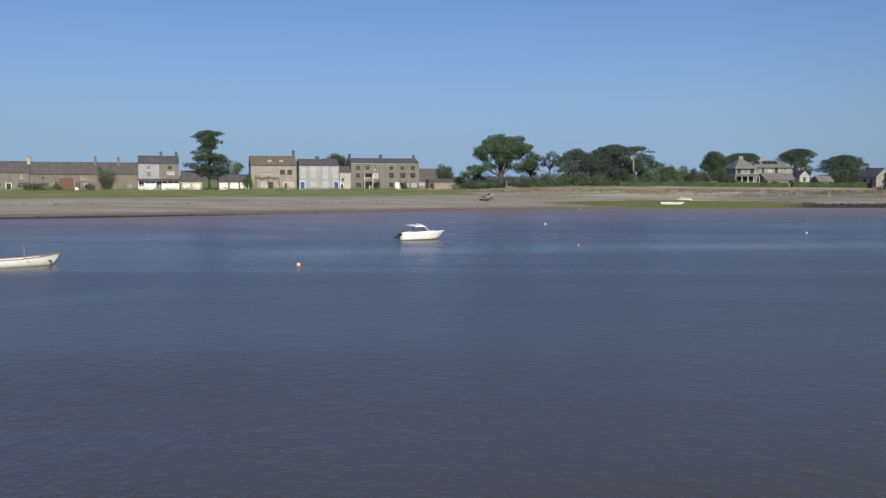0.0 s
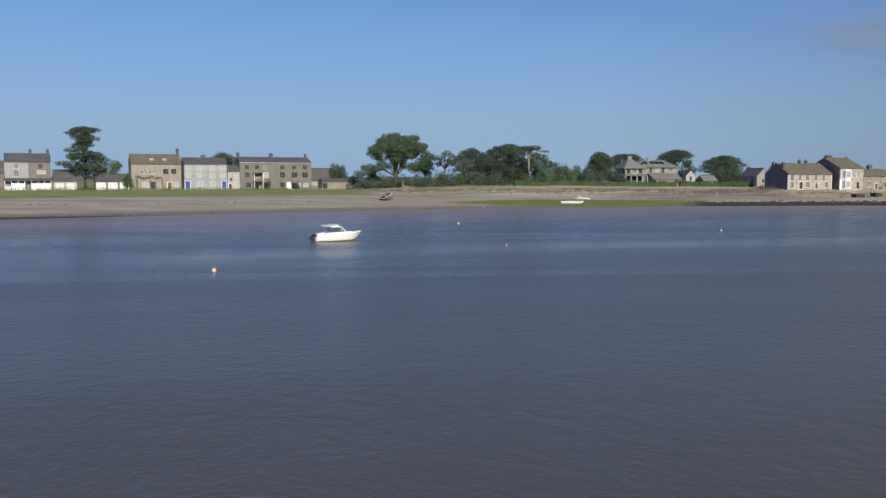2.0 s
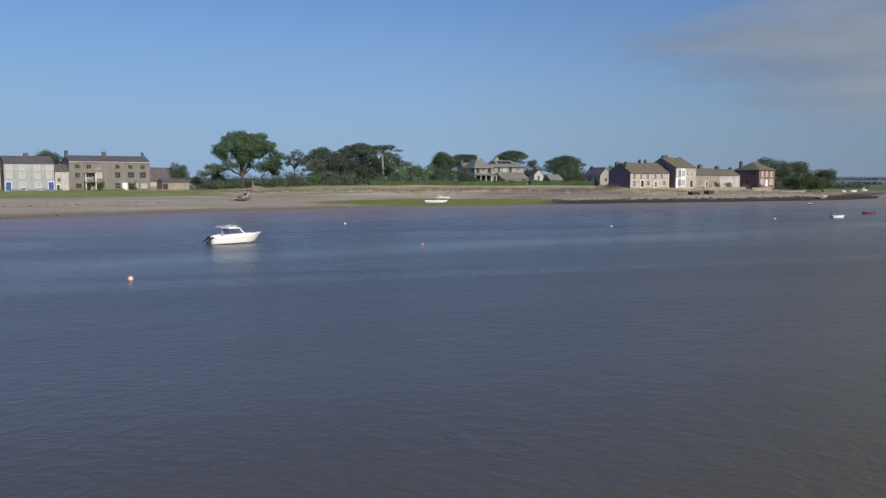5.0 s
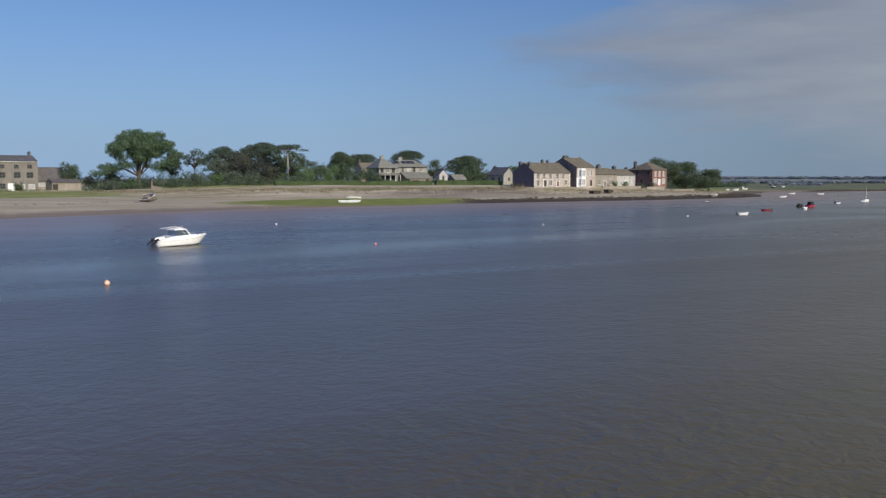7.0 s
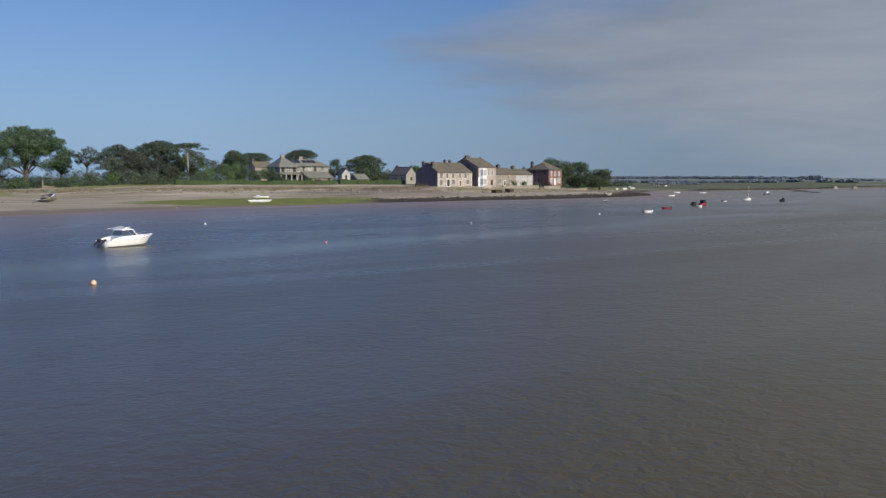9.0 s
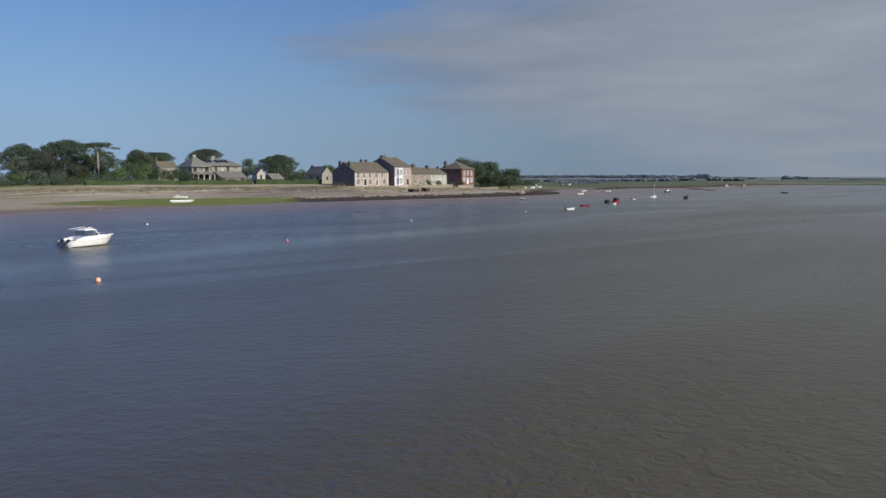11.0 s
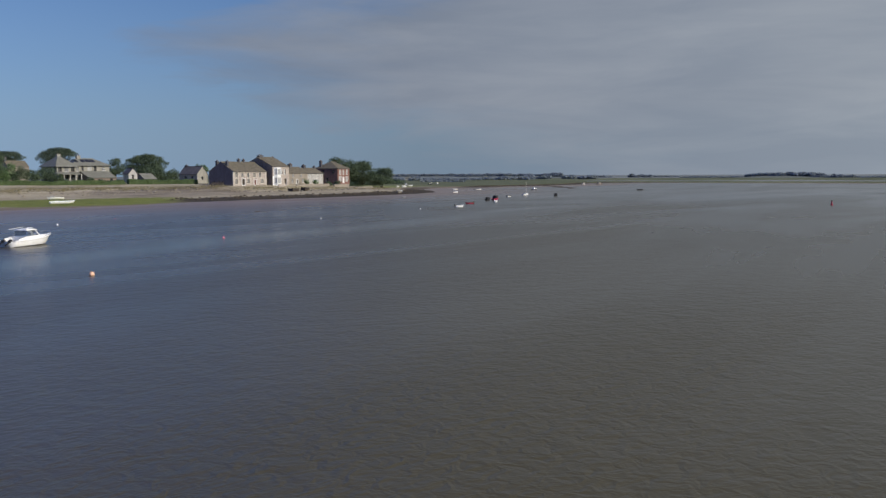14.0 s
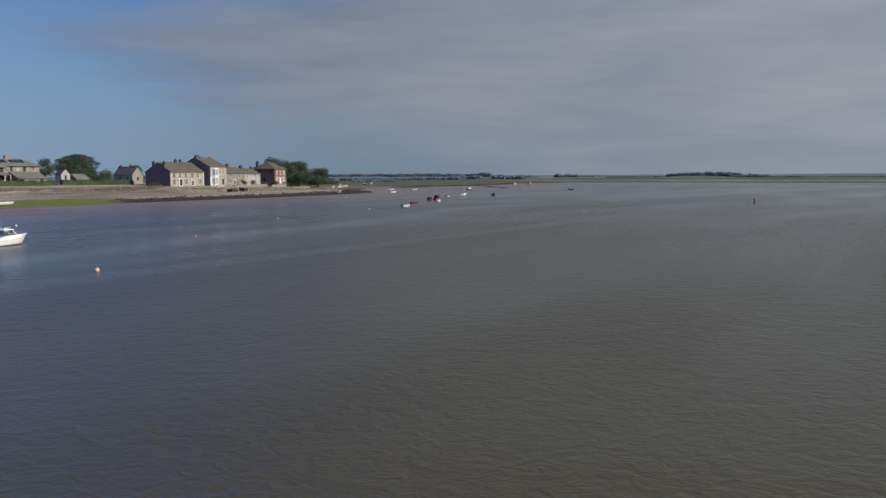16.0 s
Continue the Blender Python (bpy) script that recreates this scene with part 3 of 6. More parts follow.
# ---- houses ----
def panel(bm, o, u, inw, w, h, holes, deep=0.2, low=-0.8):
    """A wall face from o along u, with recessed openings (x centre, z bottom, w, h)."""
    xs = sorted({0.0, w, *[x - a / 2 for x, z, a, b in holes], *[x + a / 2 for x, z, a, b in holes]})
    zs = sorted({low, h, *[max(z, low) for x, z, a, b in holes], *[z + b for x, z, a, b in holes]})
    o, u, inw, up = Vector(o), Vector(u), Vector(inw), Vector((0, 0, 1))
    for x0, x1 in zip(xs, xs[1:]):
        for z0, z1 in zip(zs, zs[1:]):
            cx, cz = (x0 + x1) / 2, (z0 + z1) / 2
            if any(abs(cx - x) < a / 2 and z < cz < z + b for x, z, a, b in holes):
                continue
            quad(bm, *(o + u * p + up * q for p, q in ((x0, z0), (x1, z0), (x1, z1), (x0, z1))))
    for x, z, a, b in holes:
        c = [o + u * p + up * q for p, q in ((x - a / 2, z), (x + a / 2, z), (x + a / 2, z + b), (x - a / 2, z + b))]
        for i in range(4):
            j = (i + 1) % 4
            quad(bm, c[i], c[j], c[j] + inw * deep, c[i] + inw * deep)


CACHE = {}


def ring_mesh(name, w, h, t, d, bars, mat):
    """A rectangular ring with glazing bars: centred on x, from z 0 up, thickness d along y."""
    key = (name, round(w, 2), round(h, 2), bars, mat.name)
    if key not in CACHE:
        bm = B()
        box(bm, -w / 2, 0, 0, w / 2, d, t)
        box(bm, -w / 2, 0, h - t, w / 2, d, h)
        box(bm, -w / 2, 0, t, -w / 2 + t, d, h - t)
        box(bm, w / 2 - t, 0, t, w / 2, d, h - t)
        for i in range(1, bars[0]):
            x = -w / 2 + w * i / bars[0]
            box(bm, x - t * 0.35, 0.012, t, x + t * 0.35, d - 0.012, h - t)
        for i in range(1, bars[1]):
            z = h * i / bars[1]
            box(bm, -w / 2 + t, 0.006, z - t * 0.35, w / 2 - t, d - 0.006, z + t * 0.35)
        me = bpy.data.meshes.new(name)
        bmesh.ops.recalc_face_normals(bm, faces=bm.faces)
        bm.to_mesh(me)
        bm.free()
        me.materials.append(mat)
        CACHE[key] = me
    return CACHE[key]


def slab_mesh(name, w, h, d, mat, boards=0):
    key = (name, round(w, 2), round(h, 2), round(d, 2), mat.name, boards)
    if key not in CACHE:
        bm = B()
        if boards:
            s = w / boards
            for i in range(boards):
                box(bm, -w / 2 + i * s + 0.012, 0 if i % 2 else 0.02, 0, -w / 2 + (i + 1) * s - 0.012, d, h)
        else:
            box(bm, -w / 2, 0, 0, w / 2, d, h)
        me = bpy.data.meshes.new(name)
        bmesh.ops.recalc_face_normals(bm, faces=bm.faces)
        bm.to_mesh(me)
        bm.free()
        me.materials.append(mat)
        CACHE[key] = me
    return CACHE[key]


def fit_window(parent, at, rz, w, h, bars=(2, 2), mat=None, surround=False, glass=None):
    mat = mat or M_SASH
    win = shared("window", ring_mesh("window", w, h, 0.075, 0.08, bars, mat), parent, *at, rz)
    win.matrix_basis = win.matrix_basis @ pose(0, 0.10, 0)
    shared("pane", slab_mesh("pane", w - 0.13, h - 0.13, 0.015, glass or M_GLASS), win, 0, 0.04, 0.065)
    shared("sill", slab_mesh("sill", w + 0.3, 0.10, 0.34, mat), win, 0, -0.22, -0.11)
    if surround:
        t = 0.24 if mat is M_QUOIN else 0.11
        shared("surround", ring_mesh("surround", w + 2 * t, h + 2 * t, t - 0.01, 0.06, (1, 1), mat), win, 0, -0.155, -t)
    return win


def fit_door(parent, at, rz, w, h, mat, boards=0, trim=None):
    dr = shared("door", slab_mesh("door", w - 0.1, h - 0.05, 0.07, mat, boards), parent, *at, rz)
    dr.matrix_basis = dr.matrix_basis @ pose(0, 0.10, 0)
    if trim:
        shared("door_frame", ring_mesh("door_frame", w + 0.3, h + 0.15, 0.18, 0.08, (1, 1), trim), dr, 0, -0.14, 0)
    return dr


def chimney(parent, x, y, z0, z1, w=0.9, d=0.7, pots=2, mat=None):
    bm = B()
    box(bm, x - w / 2, y - d / 2, z0, x + w / 2, y + d / 2, z1)
    box(bm, x - w / 2 - 0.1, y - d / 2 - 0.1, z1, x + w / 2 + 0.1, y + d / 2 + 0.1, z1 + 0.18)
    ch = part("chimney", bm, mat or M_SLATE_DARK, parent)
    for i in range(pots):
        px = x + (i - (pots - 1) / 2) * w / max(pots, 1)
        bm = B()
        tube(bm, [(px, y, z1 + 0.17), (px, y, z1 + 0.35), (px, y, z1 + 0.58)], [0.13, 0.10, 0.12], 8)
        part("chimney_pot", bm, M_POT, ch, "clay chimney pot")
    return ch


def house(name, label, m, W, D, eave, ridge, wall, roof, front=(), left=(), right=(), chimneys=(), hip=0.0, over=0.25, back_ridge=0.5, category="house", group="", stone=None):
    """Local frame: x along the front, y to the back, z up. Openings: (kind, x, z, w, h, extra)."""
    top = base(name, m, label, category, group)
    yr = D * back_ridge
    holes = lambda lst: [(o[1], o[2], o[3], o[4]) for o in lst]
    bm = B()
    panel(bm, (0, 0, 0), (1, 0, 0), (0, 1, 0), W, eave, holes(front))
    panel(bm, (0, D, 0), (0, -1, 0), (1, 0, 0), D, eave, holes(left))
    panel(bm, (W, 0, 0), (0, 1, 0), (-1, 0, 0), D, eave, holes(right))
    panel(bm, (W, D, 0), (-1, 0, 0), (0, -1, 0), W, eave, ())
    if not hip:
        for x in (0, W):
            bm.faces.new([bm.verts.new(p) for p in ((x, 0, eave), (x, D, eave), (x, yr, ridge))])
    part("wall", bm, wall, top)
    # roof with its thickness
    bm = B()
    rise = (ridge - eave) / yr
    th = 0.16
    ez = eave - over * rise
    x0, x1 = -over * (1 if hip else 0.4), W + over * (1 if hip else 0.4)
    y0, y1 = -over, D + over
    hx = hip
    for dz in (0.02, th):
        a = [(x0, y0, ez + dz), (x1, y0, ez + dz), (x1, y1, ez + dz), (x0, y1, ez + dz)]
        r0, r1 = (x0 + hx, yr, ridge + dz), (x1 - hx, yr, ridge + dz)
        quad(bm, a[0], a[1], r1, r0)
        quad(bm, a[2], a[3], r0, r1)
        if hip:
            bm.faces.new([bm.verts.new(p) for p in (a[1], a[2], r1)])
            bm.faces.new([bm.verts.new(p) for p in (a[3], a[0], r0)])
    rim = [(x0, y0), (x1, y0), (x1, y1), (x0, y1)]
    for (ax, ay), (bx, by) in zip(rim, rim[1:] + rim[:1]):
        if hip or ay == by:
            quad(bm, (ax, ay, ez + 0.02), (bx, by, ez + 0.02), (bx, by, ez + th), (ax, ay, ez + th))
    if not hip:
        for x in (x0, x1):
            for ya in (y0, y1):
                quad(bm, (x, ya, ez + 0.02), (x, yr, ridge + 0.02), (x, yr, ridge + th), (x, ya, ez + th))
    rf = part("roof", bm, roof, top)
    bm = B()
    tube(bm, [(x0 + hx, yr, ridge + th), (x1 - hx, yr, ridge + th)], [0.14, 0.14], 6)
    part("ridge_tile", bm, roof, rf)
    bm = B()
    box(bm, x0, y0 - 0.12, ez - 0.03, x1, y0 + 0.0, ez + 0.09)
    part("gutter", bm, M_LEAD if stone is None else stone, top)
    for side, lst in (("F", front), ("L", left), ("R", right)):
        for kind, x, z, w, h, *extra in lst:
            at, rz = {"F": ((x, 0, z), 0), "L": ((0, D - x, z), -90), "R": ((W, x, z), 90)}[side]
            if kind in "wsvq":
                fit_window(top, at, rz, w, h, extra[0] if extra else (2, 2), {"v": M_GREY_WOOD, "q": M_QUOIN}.get(kind, M_SASH), kind in "sq", {"s": M_NET, "w": M_BLIND, "q": M_BLIND}.get(kind))
            else:
                fit_door(top, at, rz, w, h, extra[0], 0 if kind == "d" else max(4, int(w / 0.25)), M_WHITE if kind == "d" else None)
    for c in chimneys:
        x, y, up, *rest = c
        k = abs(y - yr) / (yr if y < yr else D - yr)
        zr = ridge - (ridge - eave) * k
        chimney(top, x, y, zr - 0.5, ridge + up, *(rest or ()))
    return top


# the terrace along the green: metres to the left of its east corner
TU = Vector((-0.9506, -0.3104, 0))
TURN = 18.08


def on_terrace(s, out=0.0, z=None):
    p = Vector((-9.0, 330.0, 0)) + TU * s + Vector((0.3104, -0.9506, 0)) * out
    return pose(p.x, p.y, 2.25 if z is None else z, 0, 0, TURN)


G = "houses along the green"
# long low row at the far end
house("cottage", "low grey-rendered cottage with slate roof and white porch", on_terrace(150), 13, 8, 6.2, 9.6, M_DASH, M_SLATE,
      front=[("w", 3.4, 3.9, 1.1, 1.5), ("w", 10.6, 3.9, 1.1, 1.5), ("v", 3.2, 0.9, 2.0, 1.6), ("v", 10.4, 0.9, 1.9, 1.6), ("d", 6.6, 0.0, 1.5, 2.4, M_DARK_WOOD)],
      chimneys=[(0.6, 4, 1.5), (12.6, 3.4, 1.5, 1.2, 1.0, 2, M_PALE_STONE)], group=G)
house("row_house", "long pinkish-brown stone row house with barn door and slate roof", on_terrace(136.9), 34.5, 8.5, 5.7, 9.4, M_PINK, M_SLATE,
      front=[("v", 2.6, 0.7, 1.5, 1.5), ("v", 4.0, 3.6, 0.9, 0.9), ("v", 8.2, 0.2, 1.7, 2.5), ("g", 11.3, 0.0, 4.4, 4.0, M_RED_DOOR), ("v", 15.1, 0.2, 1.4, 2.4),
             ("w", 16.8, 3.6, 2.0, 1.6), ("d", 17.6, 0.0, 1.2, 2.1, M_DARK_WOOD), ("v", 23.5, 0.8, 1.2, 1.4), ("w", 31.6, 0.7, 1.3, 1.5)],
      chimneys=[(20.5, 3.5, 1.7, 0.8, 0.9, 2, M_PINK), (28.0, 3.5, 1.6, 0.8, 0.9, 2, M_PINK)], group=G)
tall = house("house", "tall weathered pale house with slate roof and white verandah", on_terrace(102.3), 13.6, 8, 9.4, 11.9, M_GREY, M_SLATE_DARK,
             front=[("w", 3.4, 7.2, 1.4, 1.3), ("w", 3.4, 4.6, 1.5, 1.9), ("v", 10.6, 7.2, 1.2, 1.3), ("s", 10.8, 5.4, 2.4, 1.0, (3, 1)),
                    ("w", 2.2, 0.4, 1.6, 2.0), ("w", 6.0, 0.4, 1.8, 2.0), ("d", 8.2, 0, 1.2, 2.2, M_WHITE), ("w", 11.0, 0.4, 2.4, 2.0)],
             chimneys=[(7.7, 4, 1.3), (12.9, 4, 1.4)], group=G)
bm = B()
panel(bm, (7.0, -0.05, 0), (1, 0, 0), (0, 1, 0), 6.6, 9.3, [(3.6, 7.2, 1.2, 1.3), (3.8, 5.4, 2.4, 1.0), (4.0, 0.4, 2.4, 2.0), (1.2, 0, 1.2, 2.2)], 0.045, 0)
part("bare_render", bm, M_DASH, tall, "bare brown-grey render")
# the verandah: roof, posts and low white boarding
bm = B()
for dz in (0.0, 0.12):
    quad(bm, (-0.2, -2.2, 3.05 + dz), (13.8, -2.2, 3.05 + dz), (13.8, -0.02, 3.85 + dz), (-0.2, -0.02, 3.85 + dz))
quad(bm, (-0.2, -2.2, 3.05), (13.8, -2.2, 3.05), (13.8, -2.2, 3.17), (-0.2, -2.2, 3.17))
ver = part("verandah_roof", bm, M_SLATE_DARK, tall, "dark lean-to verandah roof")
for i in range(8):
    bm = B()
    box(bm, -0.05 + i * 1.93, -2.1, -0.4, 0.12 + i * 1.93, -1.93, 3.1)
    part("post", bm, M_WHITE, ver)
for i in range(7):
    if i not in (3,):
        bm = B()
        box(bm, 0.14 + i * 1.93, -2.07, -0.3, 1.86 + i * 1.93, -1.99, 2.3 if i in (1, 2, 4, 5, 6) else 1.2)
        part("boarding", bm, M_WHITE, ver)
house("outhouse", "low outhouse with slate roof and cream doors", on_terrace(88.0, -1.5), 7.2, 6, 3.2, 6.6, M_CREAM, M_SLATE_DARK,
      front=[("g", 1.9, 0, 2.6, 2.4, M_CREAM_HULL), ("g", 5.2, 0, 2.6, 2.4, M_CREAM_HULL)], category="outhouse", group=G)
house("garage", "row of three garages with white doors under a grey roof", on_terrace(75.1), 11.1, 6, 3.0, 5.3, M_DASH, M_SLATE_DARK,
      front=[("g", 1.75, 0, 3.2, 2.65, M_WHITE), ("g", 5.5, 0, 3.2, 2.65, M_WHITE), ("g", 9.2, 0, 3.2, 2.65, M_WHITE)], category="garage", group=G)
house_c = house("house", "beige-rendered house with two roof lights and a red door", on_terrace(63.6), 16.6, 8.5, 9.1, 12.2, M_BEIGE, M_SLATE_WARM,
      front=[("w", 3.6, 5.6, 1.0, 1.3), ("w", 4.9, 5.6, 1.0, 1.3), ("w", 6.2, 5.6, 1.0, 1.3), ("w", 7.5, 5.6, 1.0, 1.3), ("v", 11.4, 5.5, 1.8, 1.8), ("v", 14.1, 5.5, 1.8, 1.8),
             ("s", 4.6, 0.9, 2.0, 1.8, (3, 2)), ("v", 7.2, 0.3, 1.6, 2.5), ("d", 12.6, 0, 1.4, 2.6, M_RED_DOOR), ("s", 14.8, 0.9, 1.5, 1.7)],
      chimneys=[(16.1, 4.2, 2.0, 0.9, 0.9)], group=G)
for x in (7.0, 11.3):
    bm = B()
    box(bm, -0.75, -0.6, 0.0, 0.75, 0.6, 0.16, 0.05)
    rl = part("roof_light", bm, M_LIGHT, house_c, "pale flat roof light")
    rl.matrix_basis = pose(x, 1.75, 9.1 + 1.75 * 3.1 / 4.25 + 0.14, math.degrees(math.atan2(3.1, 4.25)))
    bm = B()
    box(bm, -0.58, -0.45, 0.161, 0.58, 0.45, 0.175)
    part("pane", bm, M_NET, rl)
house("terrace_house", "pale grey terrace with white sash windows and blue doors", on_terrace(46.0), 15, 8, 9.1, 11.2, M_GREY, M_SLATE_DARK,
      front=[("s", x, z, 1.45, 1.75) for x in (1.5, 5.2, 9.9, 13.4) for z in (6.95, 4.4)] + [("s", 5.3, 1.2, 1.7, 1.6), ("s", 10.0, 1.2, 1.7, 1.6),
             ("d", 1.2, 0, 1.7, 3.0, M_BLUE), ("d", 13.9, 0, 1.7, 3.0, M_BLUE)],
      chimneys=[(7.4, 4, 0.9, 1.4, 0.9, 3)], group=G)
house("narrow_house", "narrow white two-storey house in the terrace", on_terrace(30.8), 4.3, 7, 6.6, 8.6, M_LIGHT, M_SLATE,
      front=[("s", 2.9, 4.0, 1.0, 1.3), ("d", 0.9, 0, 1.1, 2.1, M_DARK_WOOD), ("s", 3.0, 1.4, 1.2, 1.5), ("v", 1.2, 3.2, 0.9, 1.0)], group=G)
big = house("house", "large grey-brown pebbledashed three-storey house with flat porch", on_terrace(26.4), 26.9, 9, 9.8, 11.7, M_DASH, M_SLATE_DARK,
            front=[("v" if x != 9.5 else "w", x, 7.4, 1.6, 1.4) for x in (2.7, 6.4, 9.5, 15.8, 20.2, 24.4)] + [("v", 2.7, 4.4, 1.6, 1.7), ("w", 6.2, 4.2, 1.8, 2.0), ("s", 9.6, 4.3, 1.8, 1.8),
                   ("v", 15.8, 4.3, 2.0, 2.0), ("v", 20.4, 4.3, 2.2, 2.0), ("v", 24.4, 4.3, 2.2, 2.0), ("v", 3.0, 0.7, 2.0, 1.8), ("d", 6.3, 0, 1.5, 2.3, M_DARK_WOOD), ("v", 9.3, 0.7, 1.8, 1.8),
                   ("v", 15.8, 0.8, 1.8, 1.8), ("d", 18.4, 0, 1.9, 2.5, M_WHITE), ("s", 22.1, 0.9, 1.0, 1.4), ("s", 24.8, 0.8, 1.9, 1.4, (3, 1))],
            chimneys=[(0.4, 4.5, 1.5, 0.9, 1.2), (12.6, 4.2, 1.3, 1.2, 0.9), (26.0, 4.8, 1.2, 0.7, 0.9)], group=G, stone=M_CREAM_HULL)
bm = B()
box(bm, 4.6, -2.2, 2.7, 8.1, 0.0, 2.95)
po = part("porch_roof", bm, M_DARK_WOOD, big, "flat dark porch roof with a balcony over it")
bm = B()
box(bm, 4.6, -2.2, 5.9, 8.1, -0.02, 6.05)
part("canopy", bm, M_DARK_WOOD, po, "flat dark canopy over the balcony")
for x in (4.75, 7.95):
    bm = B()
    box(bm, x - 0.1, -2.15, -0.5, x + 0.1, -1.95, 5.9)
    part("post", bm, M_WHITE, po, "white porch post")
house("barn", "low stone barn with a brown slate roof", on_terrace(-0.6, -2.5), 10.4, 8, 3.4, 7.8, M_TAN, M_SLATE,
      front=[("s", 2.0, 1.6, 2.0, 1.0, (3, 1)), ("s", 0.7, 1.6, 0.8, 1.0)], category="barn", group=G)
house("outhouse", "low tan stone outhouse with shallow slate roof", on_terrace(-3.6, 3.5), 9.6, 5, 2.9, 3.9, M_TAN, M_SLATE,
      front=[("g", 1.1, 0, 1.8, 2.3, M_DARK_WOOD)], category="outhouse", group=G)

# ---- the stone row on the east point ----
P2 = "houses on the point"
stone = house("stone_house", "two-storey pale stone house with a dark slated end gable", pose(142.8, 258.9, 3.4, 0, 0, 6.5), 16.4, 12, 5.0, 8.3, M_PALE_STONE, M_SLATE_WARM,
      front=[("q", 1.6, 2.9, 1.3, 1.8), ("q", 1.6, 0.5, 1.3, 1.9), ("q", 4.4, 2.9, 1.1, 1.7), ("d", 4.9, 0, 1.4, 2.5, M_DARK_WOOD), ("q", 7.2, 2.9, 1.2, 1.7), ("q", 7.4, 0.7, 1.4, 1.7),
             ("q", 10.4, 2.9, 1.2, 1.7), ("d", 10.7, 0, 1.1, 2.1, M_RED_DOOR), ("q", 13.2, 2.9, 1.2, 1.7), ("q", 14.4, 0.7, 1.4, 1.7)],
      chimneys=[(0.6, 3.4, 0.1, 0.9, 0.9), (0.6, 8.4, 0.2, 0.9, 0.9), (8.6, 6, 0.9, 0.7, 0.9), (11.0, 6, 0.8, 0.7, 0.9)], group=P2)
# cladding panel added to darken the gable that stays out of the sun
bm = B()
bm.faces.new([bm.verts.new(p) for p in ((-0.05, 0.1, -0.3), (-0.05, 11.9, -0.3), (-0.05, 11.9, 4.95), (-0.05, 6.0, 8.2), (-0.05, 0.1, 4.95))])
bm.faces.new([bm.verts.new(p) for p in ((-0.01, 0.1, -0.3), (-0.01, 11.9, -0.3), (-0.01, 11.9, 4.95), (-0.01, 6.0, 8.2), (-0.01, 0.1, 4.95))])
part("gable_shade_cladding", bm, M_CLADDING, stone, "slate cladding on the end gable, toned dark for its shade")
for cx0, cx1, cy0, cy1 in ((-0.09, 0.55, -0.05, 0.45), (15.9, 16.46, -0.05, 0.3)):
    for i in range(11):
        bm = B()
        dx = 0.2 * (i % 2)
        box(bm, cx0, cy0, -0.35 + i * 0.48, cx1 - (dx if cx0 < 1 else 0), cy1 - dx * 0.6, 0.09 + i * 0.48)
        part("quoin", bm, M_QUOIN, stone)
wh = house("townhouse", "tall narrow house with white bay window front and stone side", pose(161.0, 259.6, 3.4, 0, 0, 13), 10.2, 13.5, 6.9, 10.2, M_STONE, M_SLATE_WARM,
      front=[("s", 7.6, 4.0, 1.2, 1.9), ("s", 5.6, 4.0, 1.0, 1.9), ("d", 8.0, 0, 1.3, 2.4, M_DARK_WOOD)],
      left=[("v", 7.0, 3.8, 1.0, 1.4)], chimneys=[(1.6, 6.6, 0.6, 2.4, 1.0, 4), (9.6, 7, 0.1, 0.8, 0.9)], group=P2)
# white front with a two-storey bay
bm = B()
box(bm, 0.05, -0.12, -0.6, 4.7, -0.01, 3.3)
part("painted_front", bm, M_WHITE, wh, "white painted lower front")
bm = B()
box(bm, 0.05, -0.12, 3.3, 4.7, -0.01, 6.7)
panel(bm, (4.72, -0.06, 0), (1, 0, 0), (0, 1, 0), 5.42, 6.7, [(2.88, 4.0, 1.2, 1.9), (0.88, 4.0, 1.0, 1.9), (3.28, 0, 1.3, 2.4)], 0.05)
part("rendered_front", bm, M_PALE_STONE, wh, "weathered pale stone")
bm = B()
prof = ((0.8, -0.1), (1.4, -1.2), (3.6, -1.2), (4.2, -0.1))
for (a, b), (c, d2) in zip(prof, prof[1:]):
    for z0, z1 in ((-0.6, 0.7), (2.8, 3.9), (5.9, 6.5)):
        quad(bm, (a, b, z0), (c, d2, z0), (c, d2, z1), (a, b, z1))
for z in (6.5, 0.7, 3.9):
    bm.faces.new([bm.verts.new((x, y, z)) for x, y in prof])
for z in (2.8, 5.9):
    bm.faces.new([bm.verts.new((x, y, z)) for x, y in prof])
for x, y in prof:
    for z0, z1 in ((0.7, 2.8), (3.9, 5.9)):
        box(bm, x - 0.14, y - 0.06, z0, x + 0.14, y + 0.12, z1)
bay = part("bay", bm, M_WHITE, wh, "off-white two-storey bay")
for z0 in (0.7, 3.9):
    for x, y, rz, w in ((2.5, -1.26, 0, 2.0), (1.1, -0.7, -61, 1.05), (3.9, -0.7, 61, 1.05)):
        fit_window(bay, (x, y, z0), rz, w, 2.05, (2, 2) if w > 1.5 else (1, 2), glass=M_NET)
bm = B()
box(bm, 0.2, -2.6, -0.6, 4.6, -2.4, 0.3)
part("forecourt_wall", bm, M_PALE_STONE, wh, "low pale forecourt wall")
house("cottage", "low tan rendered cottage with slate roof and climbing plants", pose(172.2, 263.6, 3.4, 0, 0, 13.5), 12.8, 8, 4.5, 6.6, M_TAN, M_SLATE_WARM,
      front=[("w", 3.0, 2.9, 1.0, 1.2), ("w", 8.6, 2.9, 1.0, 1.2), ("w", 2.6, 0.8, 1.3, 1.4), ("d", 5.8, 0, 1.1, 2.0, M_DARK_WOOD), ("w", 9.6, 0.8, 1.3, 1.4)],
      chimneys=[(6.8, 4, 1.1, 1.6, 1.0, 4)], group=P2)
